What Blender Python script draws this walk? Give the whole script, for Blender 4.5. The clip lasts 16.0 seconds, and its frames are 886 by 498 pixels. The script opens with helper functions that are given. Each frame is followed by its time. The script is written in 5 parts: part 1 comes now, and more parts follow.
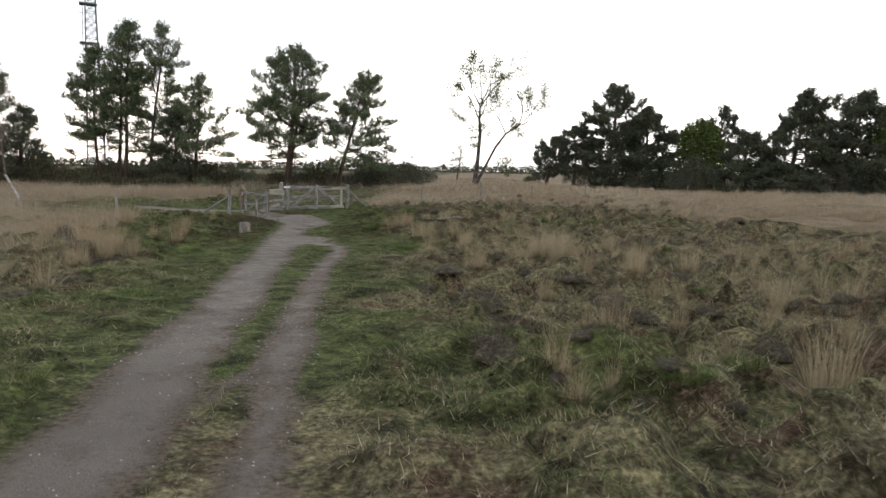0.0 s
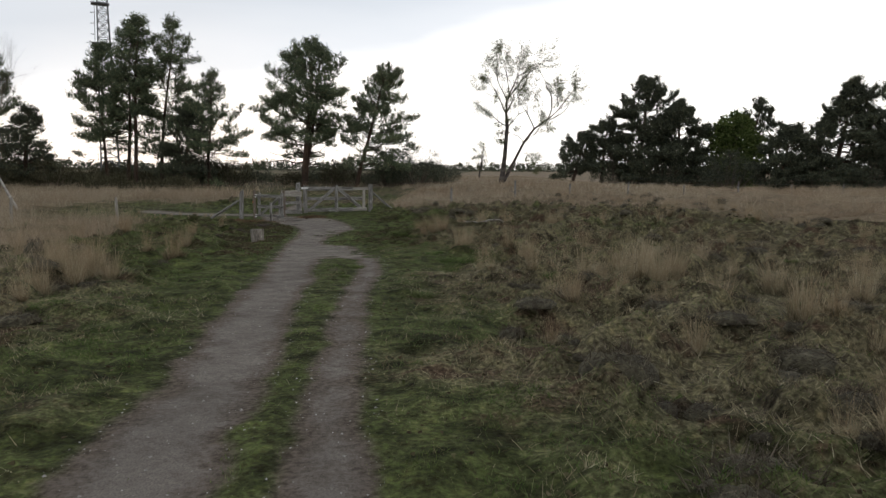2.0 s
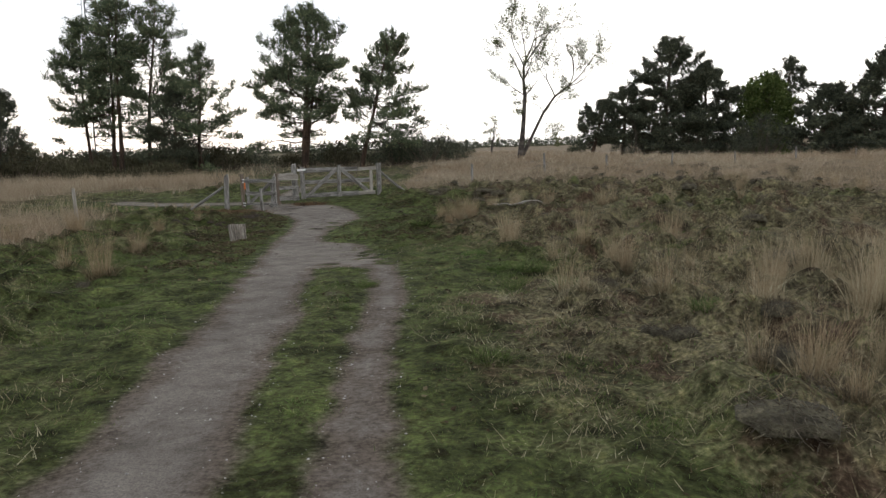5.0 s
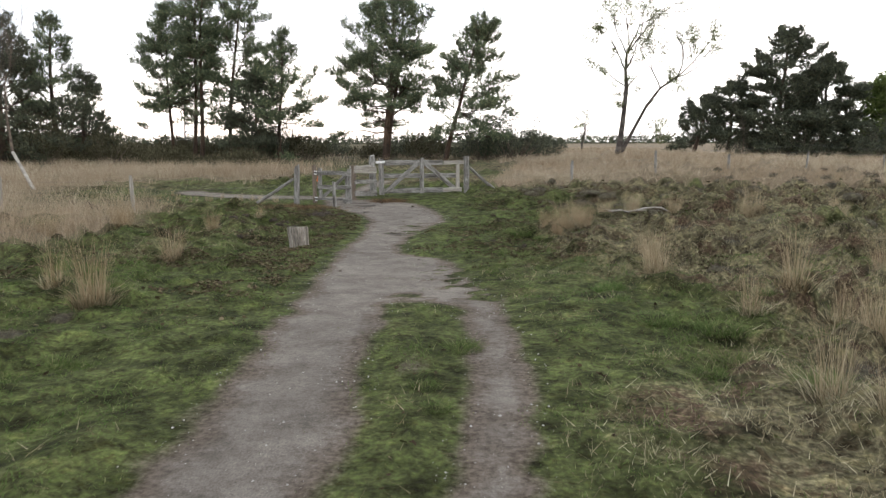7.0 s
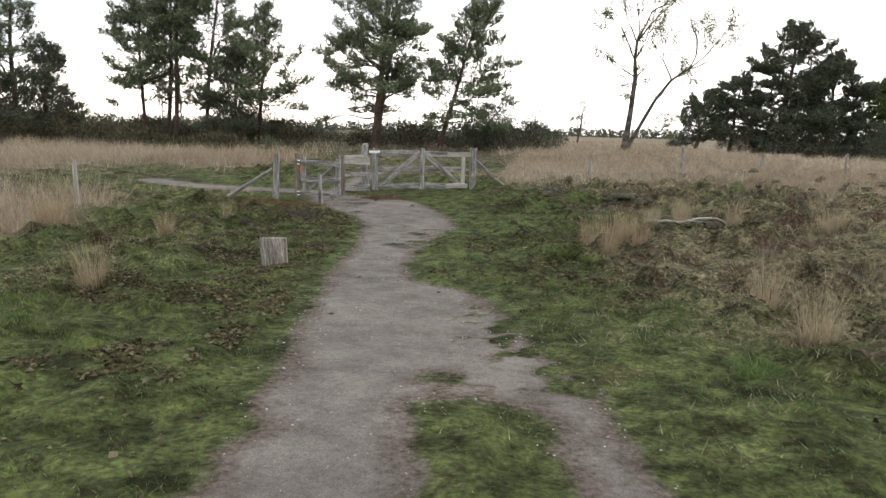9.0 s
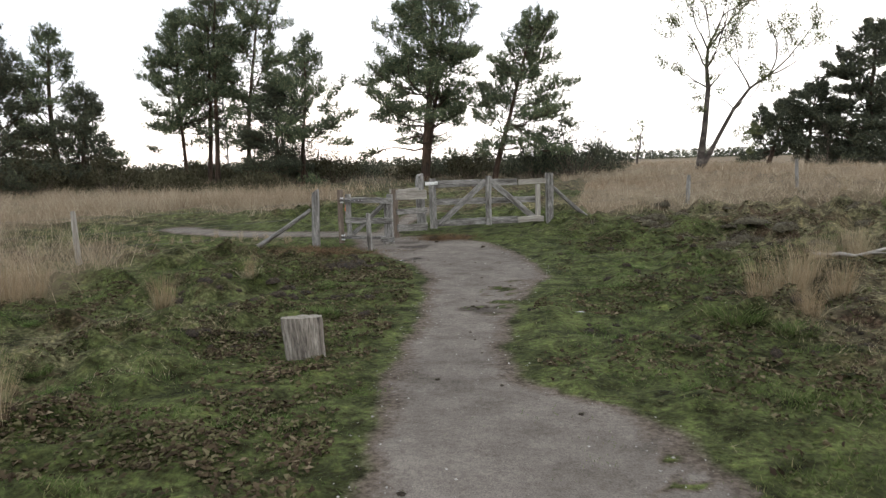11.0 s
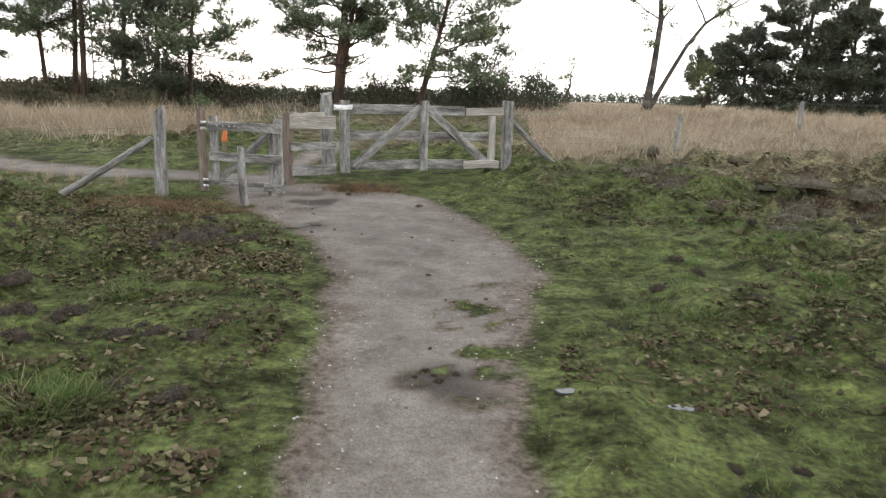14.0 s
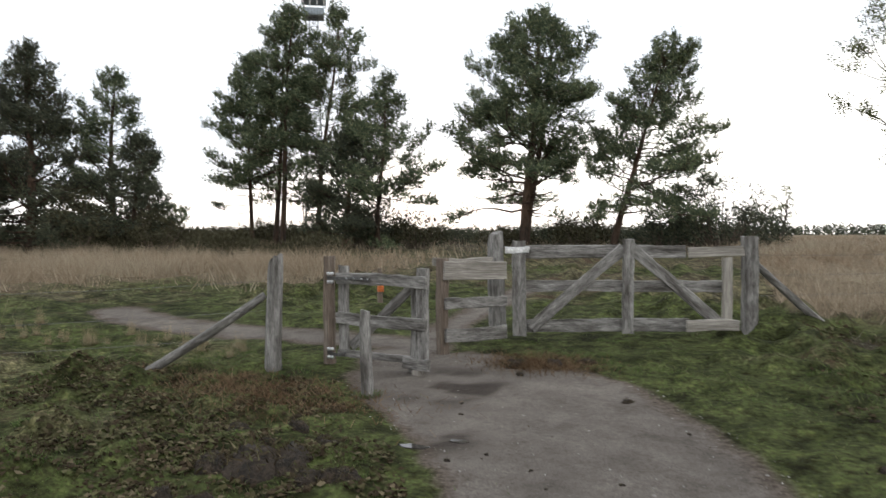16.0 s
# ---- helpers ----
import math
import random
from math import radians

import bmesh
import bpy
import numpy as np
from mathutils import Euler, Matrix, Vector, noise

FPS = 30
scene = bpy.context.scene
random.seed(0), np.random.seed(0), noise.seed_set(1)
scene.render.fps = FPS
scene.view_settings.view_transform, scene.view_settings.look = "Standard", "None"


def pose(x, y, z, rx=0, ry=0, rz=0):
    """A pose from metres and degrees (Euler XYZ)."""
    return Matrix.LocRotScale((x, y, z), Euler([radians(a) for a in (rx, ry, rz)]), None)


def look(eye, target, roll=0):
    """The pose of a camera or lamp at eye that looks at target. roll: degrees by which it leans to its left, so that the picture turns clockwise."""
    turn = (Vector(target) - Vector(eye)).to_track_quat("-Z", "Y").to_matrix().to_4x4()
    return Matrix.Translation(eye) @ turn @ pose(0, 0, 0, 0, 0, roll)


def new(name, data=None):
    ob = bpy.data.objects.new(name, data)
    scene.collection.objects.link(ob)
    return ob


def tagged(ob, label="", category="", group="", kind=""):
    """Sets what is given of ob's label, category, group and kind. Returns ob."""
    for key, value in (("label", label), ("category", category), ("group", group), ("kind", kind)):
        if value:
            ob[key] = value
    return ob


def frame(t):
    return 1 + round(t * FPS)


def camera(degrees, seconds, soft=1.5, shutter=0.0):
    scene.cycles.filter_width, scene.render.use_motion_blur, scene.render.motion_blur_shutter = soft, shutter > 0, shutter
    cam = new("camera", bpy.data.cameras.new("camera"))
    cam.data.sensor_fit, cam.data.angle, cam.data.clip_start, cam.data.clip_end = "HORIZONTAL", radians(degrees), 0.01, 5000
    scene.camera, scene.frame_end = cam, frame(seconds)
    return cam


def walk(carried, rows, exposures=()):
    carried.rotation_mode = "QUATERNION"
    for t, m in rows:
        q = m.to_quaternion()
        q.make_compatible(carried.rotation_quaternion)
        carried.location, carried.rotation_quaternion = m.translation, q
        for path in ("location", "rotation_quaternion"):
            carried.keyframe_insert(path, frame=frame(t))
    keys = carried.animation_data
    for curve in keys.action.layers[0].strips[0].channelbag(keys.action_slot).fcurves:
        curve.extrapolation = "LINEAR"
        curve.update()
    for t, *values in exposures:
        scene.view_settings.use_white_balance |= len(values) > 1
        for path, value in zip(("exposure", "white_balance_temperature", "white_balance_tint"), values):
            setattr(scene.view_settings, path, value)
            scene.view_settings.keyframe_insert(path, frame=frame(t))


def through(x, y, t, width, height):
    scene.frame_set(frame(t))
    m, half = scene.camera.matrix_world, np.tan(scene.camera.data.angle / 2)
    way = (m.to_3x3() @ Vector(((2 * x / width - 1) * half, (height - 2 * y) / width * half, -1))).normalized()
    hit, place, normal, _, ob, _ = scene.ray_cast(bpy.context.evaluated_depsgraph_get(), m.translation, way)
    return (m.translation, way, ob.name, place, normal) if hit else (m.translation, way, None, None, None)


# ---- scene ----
cam = camera(66.1, 16.0, 1.35, 0.15)
PATH = [
    (0, (1.314, -0.538, 1.491), (1.225, 1.447, 1.264), -0.7),
    (0.5, (1.071, 0.246, 1.498), (0.89, 2.23, 1.328), -3.2),
    (1, (0.792, 1.058, 1.474), (0.619, 3.034, 1.224), -1.1),
    (1.5, (0.6, 1.81, 1.484), (0.371, 3.787, 1.282), -3.4),
    (2, (0.377, 2.608, 1.441), (0.242, 4.59, 1.212), -1.4),
    (2.5, (0.233, 3.327, 1.444), (0.111, 5.311, 1.222), -3.7),
    (3, (0.021, 3.975, 1.424), (-0.043, 5.963, 1.212), -1.2),
    (3.5, (-0.172, 4.693, 1.404), (-0.165, 6.684, 1.207), -4.1),
    (3.7, (-0.223, 5.01, 1.402), (-0.297, 6.999, 1.203), -4.4),
    (5.8, (-0.833, 8.348, 1.24), (-1.017, 10.314, 0.917), -2.8),
    (6, (-0.946, 8.672, 1.236), (-1.147, 10.642, 0.957), -2.2),
    (6.5, (-1.127, 9.441, 1.239), (-1.535, 11.373, 0.922), -3.0),
    (7, (-1.298, 10.241, 1.266), (-1.682, 12.181, 0.968), -1.9),
    (7.5, (-1.397, 10.973, 1.304), (-1.623, 12.942, 1.032), -3.9),
    (8, (-1.654, 11.65, 1.269), (-2.017, 13.598, 0.996), -1.1),
    (8.2, (-1.802, 11.914, 1.284), (-2.134, 13.865, 0.992), 0.1),
    (10.3, (-3.353, 15.496, 1.219), (-3.674, 17.441, 0.88), -2.0),
    (10.5, (-3.438, 15.801, 1.19), (-3.736, 17.764, 0.953), -3.3),
    (11, (-3.637, 16.465, 1.156), (-4.109, 18.394, 0.921), -3.3),
    (11.5, (-3.82, 17.254, 1.083), (-4.215, 19.205, 0.896), -3.8),
    (12, (-3.999, 17.923, 1.077), (-4.432, 19.863, 0.847), -1.9),
    (12.5, (-4.191, 18.669, 1.009), (-4.462, 20.631, 0.735), -1.2),
    (13, (-4.423, 19.461, 0.979), (-4.718, 21.415, 0.673), 0.3),
    (13.5, (-4.575, 20.288, 0.92), (-4.726, 22.245, 0.539), 0.1),
    (14, (-4.801, 21.128, 0.914), (-5.021, 23.069, 0.487), -0.3),
    (14.5, (-4.936, 21.924, 0.902), (-5.26, 23.862, 0.531), -1.0),
    (15, (-5.053, 22.715, 0.896), (-5.545, 24.63, 0.592), -0.4),
    (15.5, (-5.181, 23.464, 0.898), (-5.696, 25.386, 0.704), -1.4),
    (16, (-5.385, 24.223, 0.928), (-6.14, 26.075, 0.909), -1.7),
]
EXPOSURES = [(0.0, 0.5), (0.5, 0.0), (1.0, -0.25), (1.5, -0.2), (2.5, -0.15), (3.7, 0.0), (5.8, 0.45), (6.5, 0.7), (7.0, 0.95), (8.2, 0.95), (10.5, 1.1), (11.0, 0.75), (11.5, 0.45), (12.5, 0.6), (13.0, 0.75), (13.5, 0.95), (14.5, 1.4), (15.0, 1.1), (15.5, 0.8), (16.0, 0.55)]
LEVEL = pose(0, 0, 0, 0, -1.7, 0)
walk(cam, [(t, LEVEL @ look(eye, target, roll)) for t, eye, target, roll in PATH],
     exposures=EXPOSURES)
# ---- light: late, overcast dusk with a bright break of sky over the heath ----
world = bpy.data.worlds.new("dusk_sky")
scene.world = world
world.use_nodes = True
wn, wl = world.node_tree.nodes, world.node_tree.links
SUN_EL, SUN_AZ = 5.0, -27.0          # degrees; azimuth from +y, to the east positive
sky = wn.new("ShaderNodeTexSky")
sky.sky_type, sky.sun_disc = "NISHITA", False
sky.sun_elevation, sky.sun_rotation = radians(SUN_EL), radians(SUN_AZ)
coord = wn.new("ShaderNodeTexCoord")
sep = wn.new("ShaderNodeSeparateXYZ")
wl.new(coord.outputs["Generated"], sep.inputs[0])
mapn = wn.new("ShaderNodeMapping")
mapn.inputs["Scale"].default_value = (2.2, 2.2, 9.0)
wl.new(coord.outputs["Generated"], mapn.inputs[0])
cn = wn.new("ShaderNodeTexNoise")
cn.inputs["Scale"].default_value, cn.inputs["Detail"].default_value = 0.9, 5.0
wl.new(mapn.outputs[0], cn.inputs["Vector"])


def wmath(op, a, b):
    n = wn.new("ShaderNodeMath")
    n.operation = op
    for i, v in enumerate((a, b)):
        if isinstance(v, (int, float)):
            n.inputs[i].default_value = v
        else:
            wl.new(v, n.inputs[i])
    return n.outputs[0]


# the cloud deck's lower edge rises slantwise to the right; below it the sky is clear and bright
edge = wmath("ADD", wmath("SUBTRACT", sep.outputs["Z"], wmath("MULTIPLY", sep.outputs["X"], 0.19)), wmath("MULTIPLY", wmath("SUBTRACT", cn.outputs["Fac"], 0.5), 0.1))
ramp = wn.new("ShaderNodeValToRGB")
ramp.color_ramp.elements[0].position, ramp.color_ramp.elements[0].color = 0.175, (15.0, 14.6, 14.0, 1)
ramp.color_ramp.elements[1].position, ramp.color_ramp.elements[1].color = 0.275, (7.3, 7.9, 8.7, 1)
high = ramp.color_ramp.elements.new(0.62)
high.color = (9.6, 9.9, 10.3, 1)
mid = ramp.color_ramp.elements.new(0.215)
mid.color = (9.2, 9.6, 10.2, 1)
wl.new(edge, ramp.inputs[0])
mixs = wn.new("ShaderNodeMixRGB")
mixs.inputs[0].default_value = 0.96
wl.new(sky.outputs[0], mixs.inputs[1])
wl.new(ramp.outputs[0], mixs.inputs[2])
wl.new(mixs.outputs[0], wn["Background"].inputs[0])
wn["Background"].inputs[1].default_value = 0.11

sun = new("sun", bpy.data.lights.new("sun", "SUN"))
sun.data.energy, sun.data.angle, sun.data.color = 0.6, radians(14), (1.0, 0.86, 0.7)
sun.matrix_world = look((0, 0, 0), (-math.sin(radians(SUN_AZ)), -math.cos(radians(SUN_AZ)), -math.tan(radians(SUN_EL))))


# ---- materials ----
def ramp_node(nt, stops):
    r = nt.nodes.new("ShaderNodeValToRGB")
    e = r.color_ramp.elements
    for i, (p, c) in enumerate(stops):
        s = e[i] if i < 2 else e.new(p)
        s.position, s.color = p, (*c, 1)
    return r


def noise_node(nt, vec, scale, detail=4.0, rough=0.6):
    n = nt.nodes.new("ShaderNodeTexNoise")
    n.inputs["Scale"].default_value, n.inputs["Detail"].default_value, n.inputs["Roughness"].default_value = scale, detail, rough
    if vec is not None:
        nt.links.new(vec, n.inputs["Vector"])
    return n


def mix_node(nt, kind, fac, a, b):
    m = nt.nodes.new("ShaderNodeMixRGB")
    m.blend_type = kind
    for i, v in enumerate((fac, a, b)):
        if isinstance(v, (int, float)):
            m.inputs[i].default_value = v
        elif isinstance(v, tuple):
            m.inputs[i].default_value = (*v, 1)
        else:
            nt.links.new(v, m.inputs[i])
    return m.outputs[0]


def bump_node(nt, bsdf, height, strength, dist):
    b = nt.nodes.new("ShaderNodeBump")
    b.inputs["Strength"].default_value, b.inputs["Distance"].default_value = strength, dist
    nt.links.new(height, b.inputs["Height"])
    nt.links.new(b.outputs[0], bsdf.inputs["Normal"])


def blank(name, rough=0.9, metal=0.0, spec=0.3):
    m = bpy.data.materials.new(name)
    m.use_nodes = True
    b = m.node_tree.nodes["Principled BSDF"]
    b.inputs["Roughness"].default_value, b.inputs["Metallic"].default_value = rough, metal
    b.inputs["Specular IOR Level"].default_value = spec
    return m, m.node_tree, b


def surface(name, stops, scale, stretch=(1, 1, 1), fine=8.0, rough=0.85, bump=0.3, dist=0.01, metal=0.0, spec=0.3, blotch=0.35):
    """Two scales of noise over object coordinates: broad tone, fine grain, relief."""
    m, nt, b = blank(name, rough, metal, spec)
    tc = nt.nodes.new("ShaderNodeTexCoord")
    mp = nt.nodes.new("ShaderNodeMapping")
    mp.inputs["Scale"].default_value = stretch
    nt.links.new(tc.outputs["Object"], mp.inputs[0])
    oi = nt.nodes.new("ShaderNodeObjectInfo")
    sh = nt.nodes.new("ShaderNodeVectorMath")
    sh.operation = "ADD"
    nt.links.new(mp.outputs[0], sh.inputs[0])
    mul = nt.nodes.new("ShaderNodeMath")
    mul.operation = "MULTIPLY"
    mul.inputs[1].default_value = 37.0
    nt.links.new(oi.outputs["Random"], mul.inputs[0])
    nt.links.new(mul.outputs[0], sh.inputs[1])
    n1 = noise_node(nt, sh.outputs[0], scale, 6.0, 0.65)
    n2 = noise_node(nt, sh.outputs[0], scale * fine, 3.0, 0.6)
    r = ramp_node(nt, stops)
    nt.links.new(n1.outputs["Fac"], r.inputs[0])
    g = ramp_node(nt, [(0.32, (0.42, 0.42, 0.42)), (0.68, (1.3, 1.3, 1.3))])
    nt.links.new(n2.outputs["Fac"], g.inputs[0])
    col = mix_node(nt, "MULTIPLY", blotch * 2, r.outputs[0], g.outputs[0])
    nt.links.new(col, b.inputs["Base Color"])
    bump_node(nt, b, n2.outputs["Fac"], bump, dist)
    return m


def leafy(name, stops, patch, rough=0.75, through=0.0, patch_scale=0.5):
    """Blades, needles and leaves: each island takes its own tone, broad patches shift it."""
    m, nt, b = blank(name, 0.95, 0.0, 0.08)
    ge = nt.nodes.new("ShaderNodeNewGeometry")
    r = ramp_node(nt, stops)
    nt.links.new(ge.outputs["Random Per Island"], r.inputs[0])
    n = noise_node(nt, ge.outputs["Position"], patch_scale, 3.0)
    g = ramp_node(nt, [(0.35, (1, 1, 1)), (0.65, patch)])
    nt.links.new(n.outputs["Fac"], g.inputs[0])
    col = mix_node(nt, "MULTIPLY", 1.0, r.outputs[0], g.outputs[0])
    nt.links.new(col, b.inputs["Base Color"])
    if through:
        t = nt.nodes.new("ShaderNodeBsdfTranslucent")
        nt.links.new(col, t.inputs[0])
        ms = nt.nodes.new("ShaderNodeMixShader")
        ms.inputs[0].default_value = through
        nt.links.new(b.outputs[0], ms.inputs[1])
        nt.links.new(t.outputs[0], ms.inputs[2])
        nt.links.new(ms.outputs[0], nt.nodes["Material Output"].inputs[0])
    return m


WOOD_GREY = surface("weathered_timber", [(0.34, (0.06, 0.054, 0.047)), (0.5, (0.165, 0.157, 0.147)), (0.68, (0.315, 0.307, 0.29))], 2.6, (0.9, 5, 5), 6.0, 0.9, 0.8, 0.01, blotch=0.36)
WOOD_LIGHT = surface("bleached_plank", [(0.3, (0.151, 0.136, 0.116)), (0.6, (0.289, 0.269, 0.24)), (0.75, (0.364, 0.345, 0.306))], 2.0, (0.35, 6, 6), 6.0, 0.88, 0.5, 0.004)
WOOD_BROWN = surface("brown_post_timber", [(0.3, (0.0656, 0.0467, 0.0357)), (0.55, (0.157, 0.124, 0.0982)), (0.75, (0.216, 0.195, 0.17))], 2.2, (0.35, 6, 6), 6.0, 0.9, 0.7, 0.006)
WOOD_END = surface("sawn_end_grain", [(0.3, (0.118, 0.107, 0.0878)), (0.6, (0.216, 0.197, 0.166)), (0.75, (0.27, 0.245, 0.207))], 9.0, (1, 1, 1), 5.0, 0.9, 0.5, 0.004)
STEEL = surface("galvanised_steel", [(0.35, (0.45, 0.46, 0.47)), (0.65, (0.75, 0.76, 0.77))], 12.0, (1, 1, 1), 6.0, 0.38, 0.1, 0.002, 1.0)
WIRE = surface("old_fence_wire", [(0.35, (0.08, 0.076, 0.072)), (0.65, (0.144, 0.14, 0.136))], 20.0, (1, 1, 1), 4.0, 0.5, 0.1, 0.001, 0.8)
TOWER_STEEL = surface("painted_tower_steel", [(0.35, (0.104, 0.112, 0.12)), (0.65, (0.192, 0.2, 0.208))], 1.5, (1, 1, 1), 6.0, 0.6, 0.1, 0.01, 0.3)
CAB_PANEL = surface("grey_cabin_panel", [(0.35, (0.2, 0.24, 0.27)), (0.65, (0.3, 0.34, 0.37))], 1.2, (1, 1, 1), 6.0, 0.6, 0.1, 0.01)
CAB_WHITE = surface("white_cabin_frame", [(0.35, (0.6, 0.6, 0.6)), (0.65, (0.78, 0.78, 0.78))], 2.0, (1, 1, 1), 6.0, 0.6, 0.1, 0.01)
PINE_BARK = surface("pine_bark", [(0.35, (0.027, 0.0198, 0.0154)), (0.55, (0.072, 0.0462, 0.0315)), (0.7, (0.12, 0.0792, 0.056))], 1.6, (1, 1, 0.4), 7.0, 0.95, 0.8, 0.03)
BIRCH_BARK = surface("birch_bark", [(0.38, (0.026, 0.021, 0.018)), (0.55, (0.07, 0.058, 0.05)), (0.7, (0.16, 0.14, 0.125))], 1.4, (1, 1, 2.5), 7.0, 0.85, 0.5, 0.015)
PALE_BARK = surface("pale_dead_bark", [(0.35, (0.2, 0.18, 0.16)), (0.6, (0.36, 0.34, 0.31)), (0.75, (0.48, 0.46, 0.43))], 1.4, (1, 1, 2.5), 7.0, 0.85, 0.4, 0.01)
TWIG = surface("grey_brown_twig", [(0.35, (0.06, 0.045, 0.035)), (0.65, (0.15, 0.12, 0.095))], 4.0, (1, 1, 1), 5.0, 0.9, 0.4, 0.005)
SOD = surface("dark_dug_sod", [(0.35, (0.0151, 0.0119, 0.00884)), (0.55, (0.0378, 0.0281, 0.0199)), (0.7, (0.0756, 0.054, 0.0376))], 14.0, (1, 1, 1), 4.0, 0.95, 1.0, 0.03)
HUMMOCK = surface("heather_hummock", [(0.35, (0.028, 0.0233, 0.014)), (0.55, (0.07, 0.0621, 0.0386)), (0.7, (0.126, 0.112, 0.0736))], 9.0, (1, 1, 1), 5.0, 0.95, 1.0, 0.03)
STONE = surface("pale_pebble", [(0.35, (0.18, 0.168, 0.156)), (0.65, (0.348, 0.336, 0.318))], 20.0, (1, 1, 1), 4.0, 0.8, 0.4, 0.003)
WATER, _nt, _b = blank("still_puddle_water", 0.06, 0.0, 0.5)
_b.inputs["Base Color"].default_value = (0.035, 0.032, 0.028, 1)
ORANGE = surface("orange_marker_paint", [(0.35, (0.375, 0.09, 0.0225)), (0.65, (0.51, 0.15, 0.0375))], 8.0, (1, 1, 1), 4.0, 0.7, 0.2, 0.003)

GRASS = leafy("short_green_grass", [(0.0, (0.037, 0.066, 0.018)), (0.45, (0.07, 0.117, 0.032)), (0.8, (0.11, 0.16, 0.052)), (1.0, (0.22, 0.225, 0.117))], (0.95, 0.78, 0.85), 0.8, 0.35, 0.6)
STRAW = leafy("dead_straw", [(0.0, (0.1, 0.084, 0.052)), (0.4, (0.2, 0.175, 0.114)), (0.8, (0.315, 0.285, 0.195)), (1.0, (0.43, 0.405, 0.29))], (0.75, 0.66, 0.6), 0.85, 0.15, 0.8)
TANGRASS = leafy("tall_dry_moor_grass", [(0.0, (0.2, 0.162, 0.112)), (0.4, (0.3, 0.252, 0.184)), (0.8, (0.385, 0.334, 0.25)), (1.0, (0.46, 0.412, 0.316))], (0.8, 0.72, 0.68), 0.85, 0.3, 0.15)
TUFT = leafy("dry_tuft_grass", [(0.0, (0.2, 0.155, 0.095)), (0.4, (0.3, 0.245, 0.16)), (0.8, (0.38, 0.325, 0.225)), (1.0, (0.46, 0.41, 0.3))], (0.8, 0.72, 0.68), 0.85, 0.3, 0.15)
HEATHER = leafy("dormant_heather", [(0.0, (0.0352, 0.0288, 0.0205)), (0.5, (0.0772, 0.0647, 0.0482)), (0.85, (0.134, 0.117, 0.0915)), (1.0, (0.211, 0.195, 0.146))], (0.8, 0.72, 0.72), 0.9, 0.05, 1.2)
RUST = leafy("rusty_dead_bracken", [(0.0, (0.06, 0.038, 0.023)), (0.5, (0.135, 0.088, 0.052)), (1.0, (0.22, 0.16, 0.1))], (0.7, 0.65, 0.6), 0.9, 0.1, 2.0)
NEEDLE = leafy("pine_needles", [(0.0, (0.0454, 0.0616, 0.0392)), (0.5, (0.106, 0.136, 0.0783)), (0.9, (0.189, 0.217, 0.114)), (1.0, (0.284, 0.278, 0.16))], (0.75, 0.75, 0.8), 0.7, 0.1, 0.5)
NEEDLE_DARK = leafy("dark_pine_needles", [(0.0, (0.036, 0.042, 0.032)), (0.6, (0.078, 0.09, 0.06)), (1.0, (0.145, 0.145, 0.09))], (0.75, 0.75, 0.8), 0.75, 0.06, 0.4)
LEAF = leafy("birch_leaves", [(0.0, (0.05, 0.065, 0.025)), (0.5, (0.1, 0.12, 0.05)), (1.0, (0.17, 0.18, 0.085))], (0.8, 0.75, 0.8), 0.7, 0.3, 0.6)
LEAF_GREEN = leafy("fresh_oak_leaves", [(0.0, (0.0358, 0.0545, 0.0172)), (0.5, (0.0858, 0.116, 0.0343)), (1.0, (0.143, 0.169, 0.0572))], (0.75, 0.75, 0.7), 0.7, 0.2, 0.5)
CLOD = leafy("churned_turf_clods", [(0.0, (0.03, 0.021, 0.014)), (0.5, (0.07, 0.052, 0.032)), (0.72, (0.066, 0.072, 0.028)), (1.0, (0.15, 0.118, 0.078))], (0.7, 0.75, 0.7), 0.95, 0.0, 1.0)
SHRUB = leafy("bare_shrub_foliage", [(0.0, (0.028, 0.0266, 0.0168)), (0.6, (0.07, 0.0672, 0.0392)), (1.0, (0.133, 0.119, 0.077))], (0.75, 0.75, 0.7), 0.85, 0.08, 0.5)


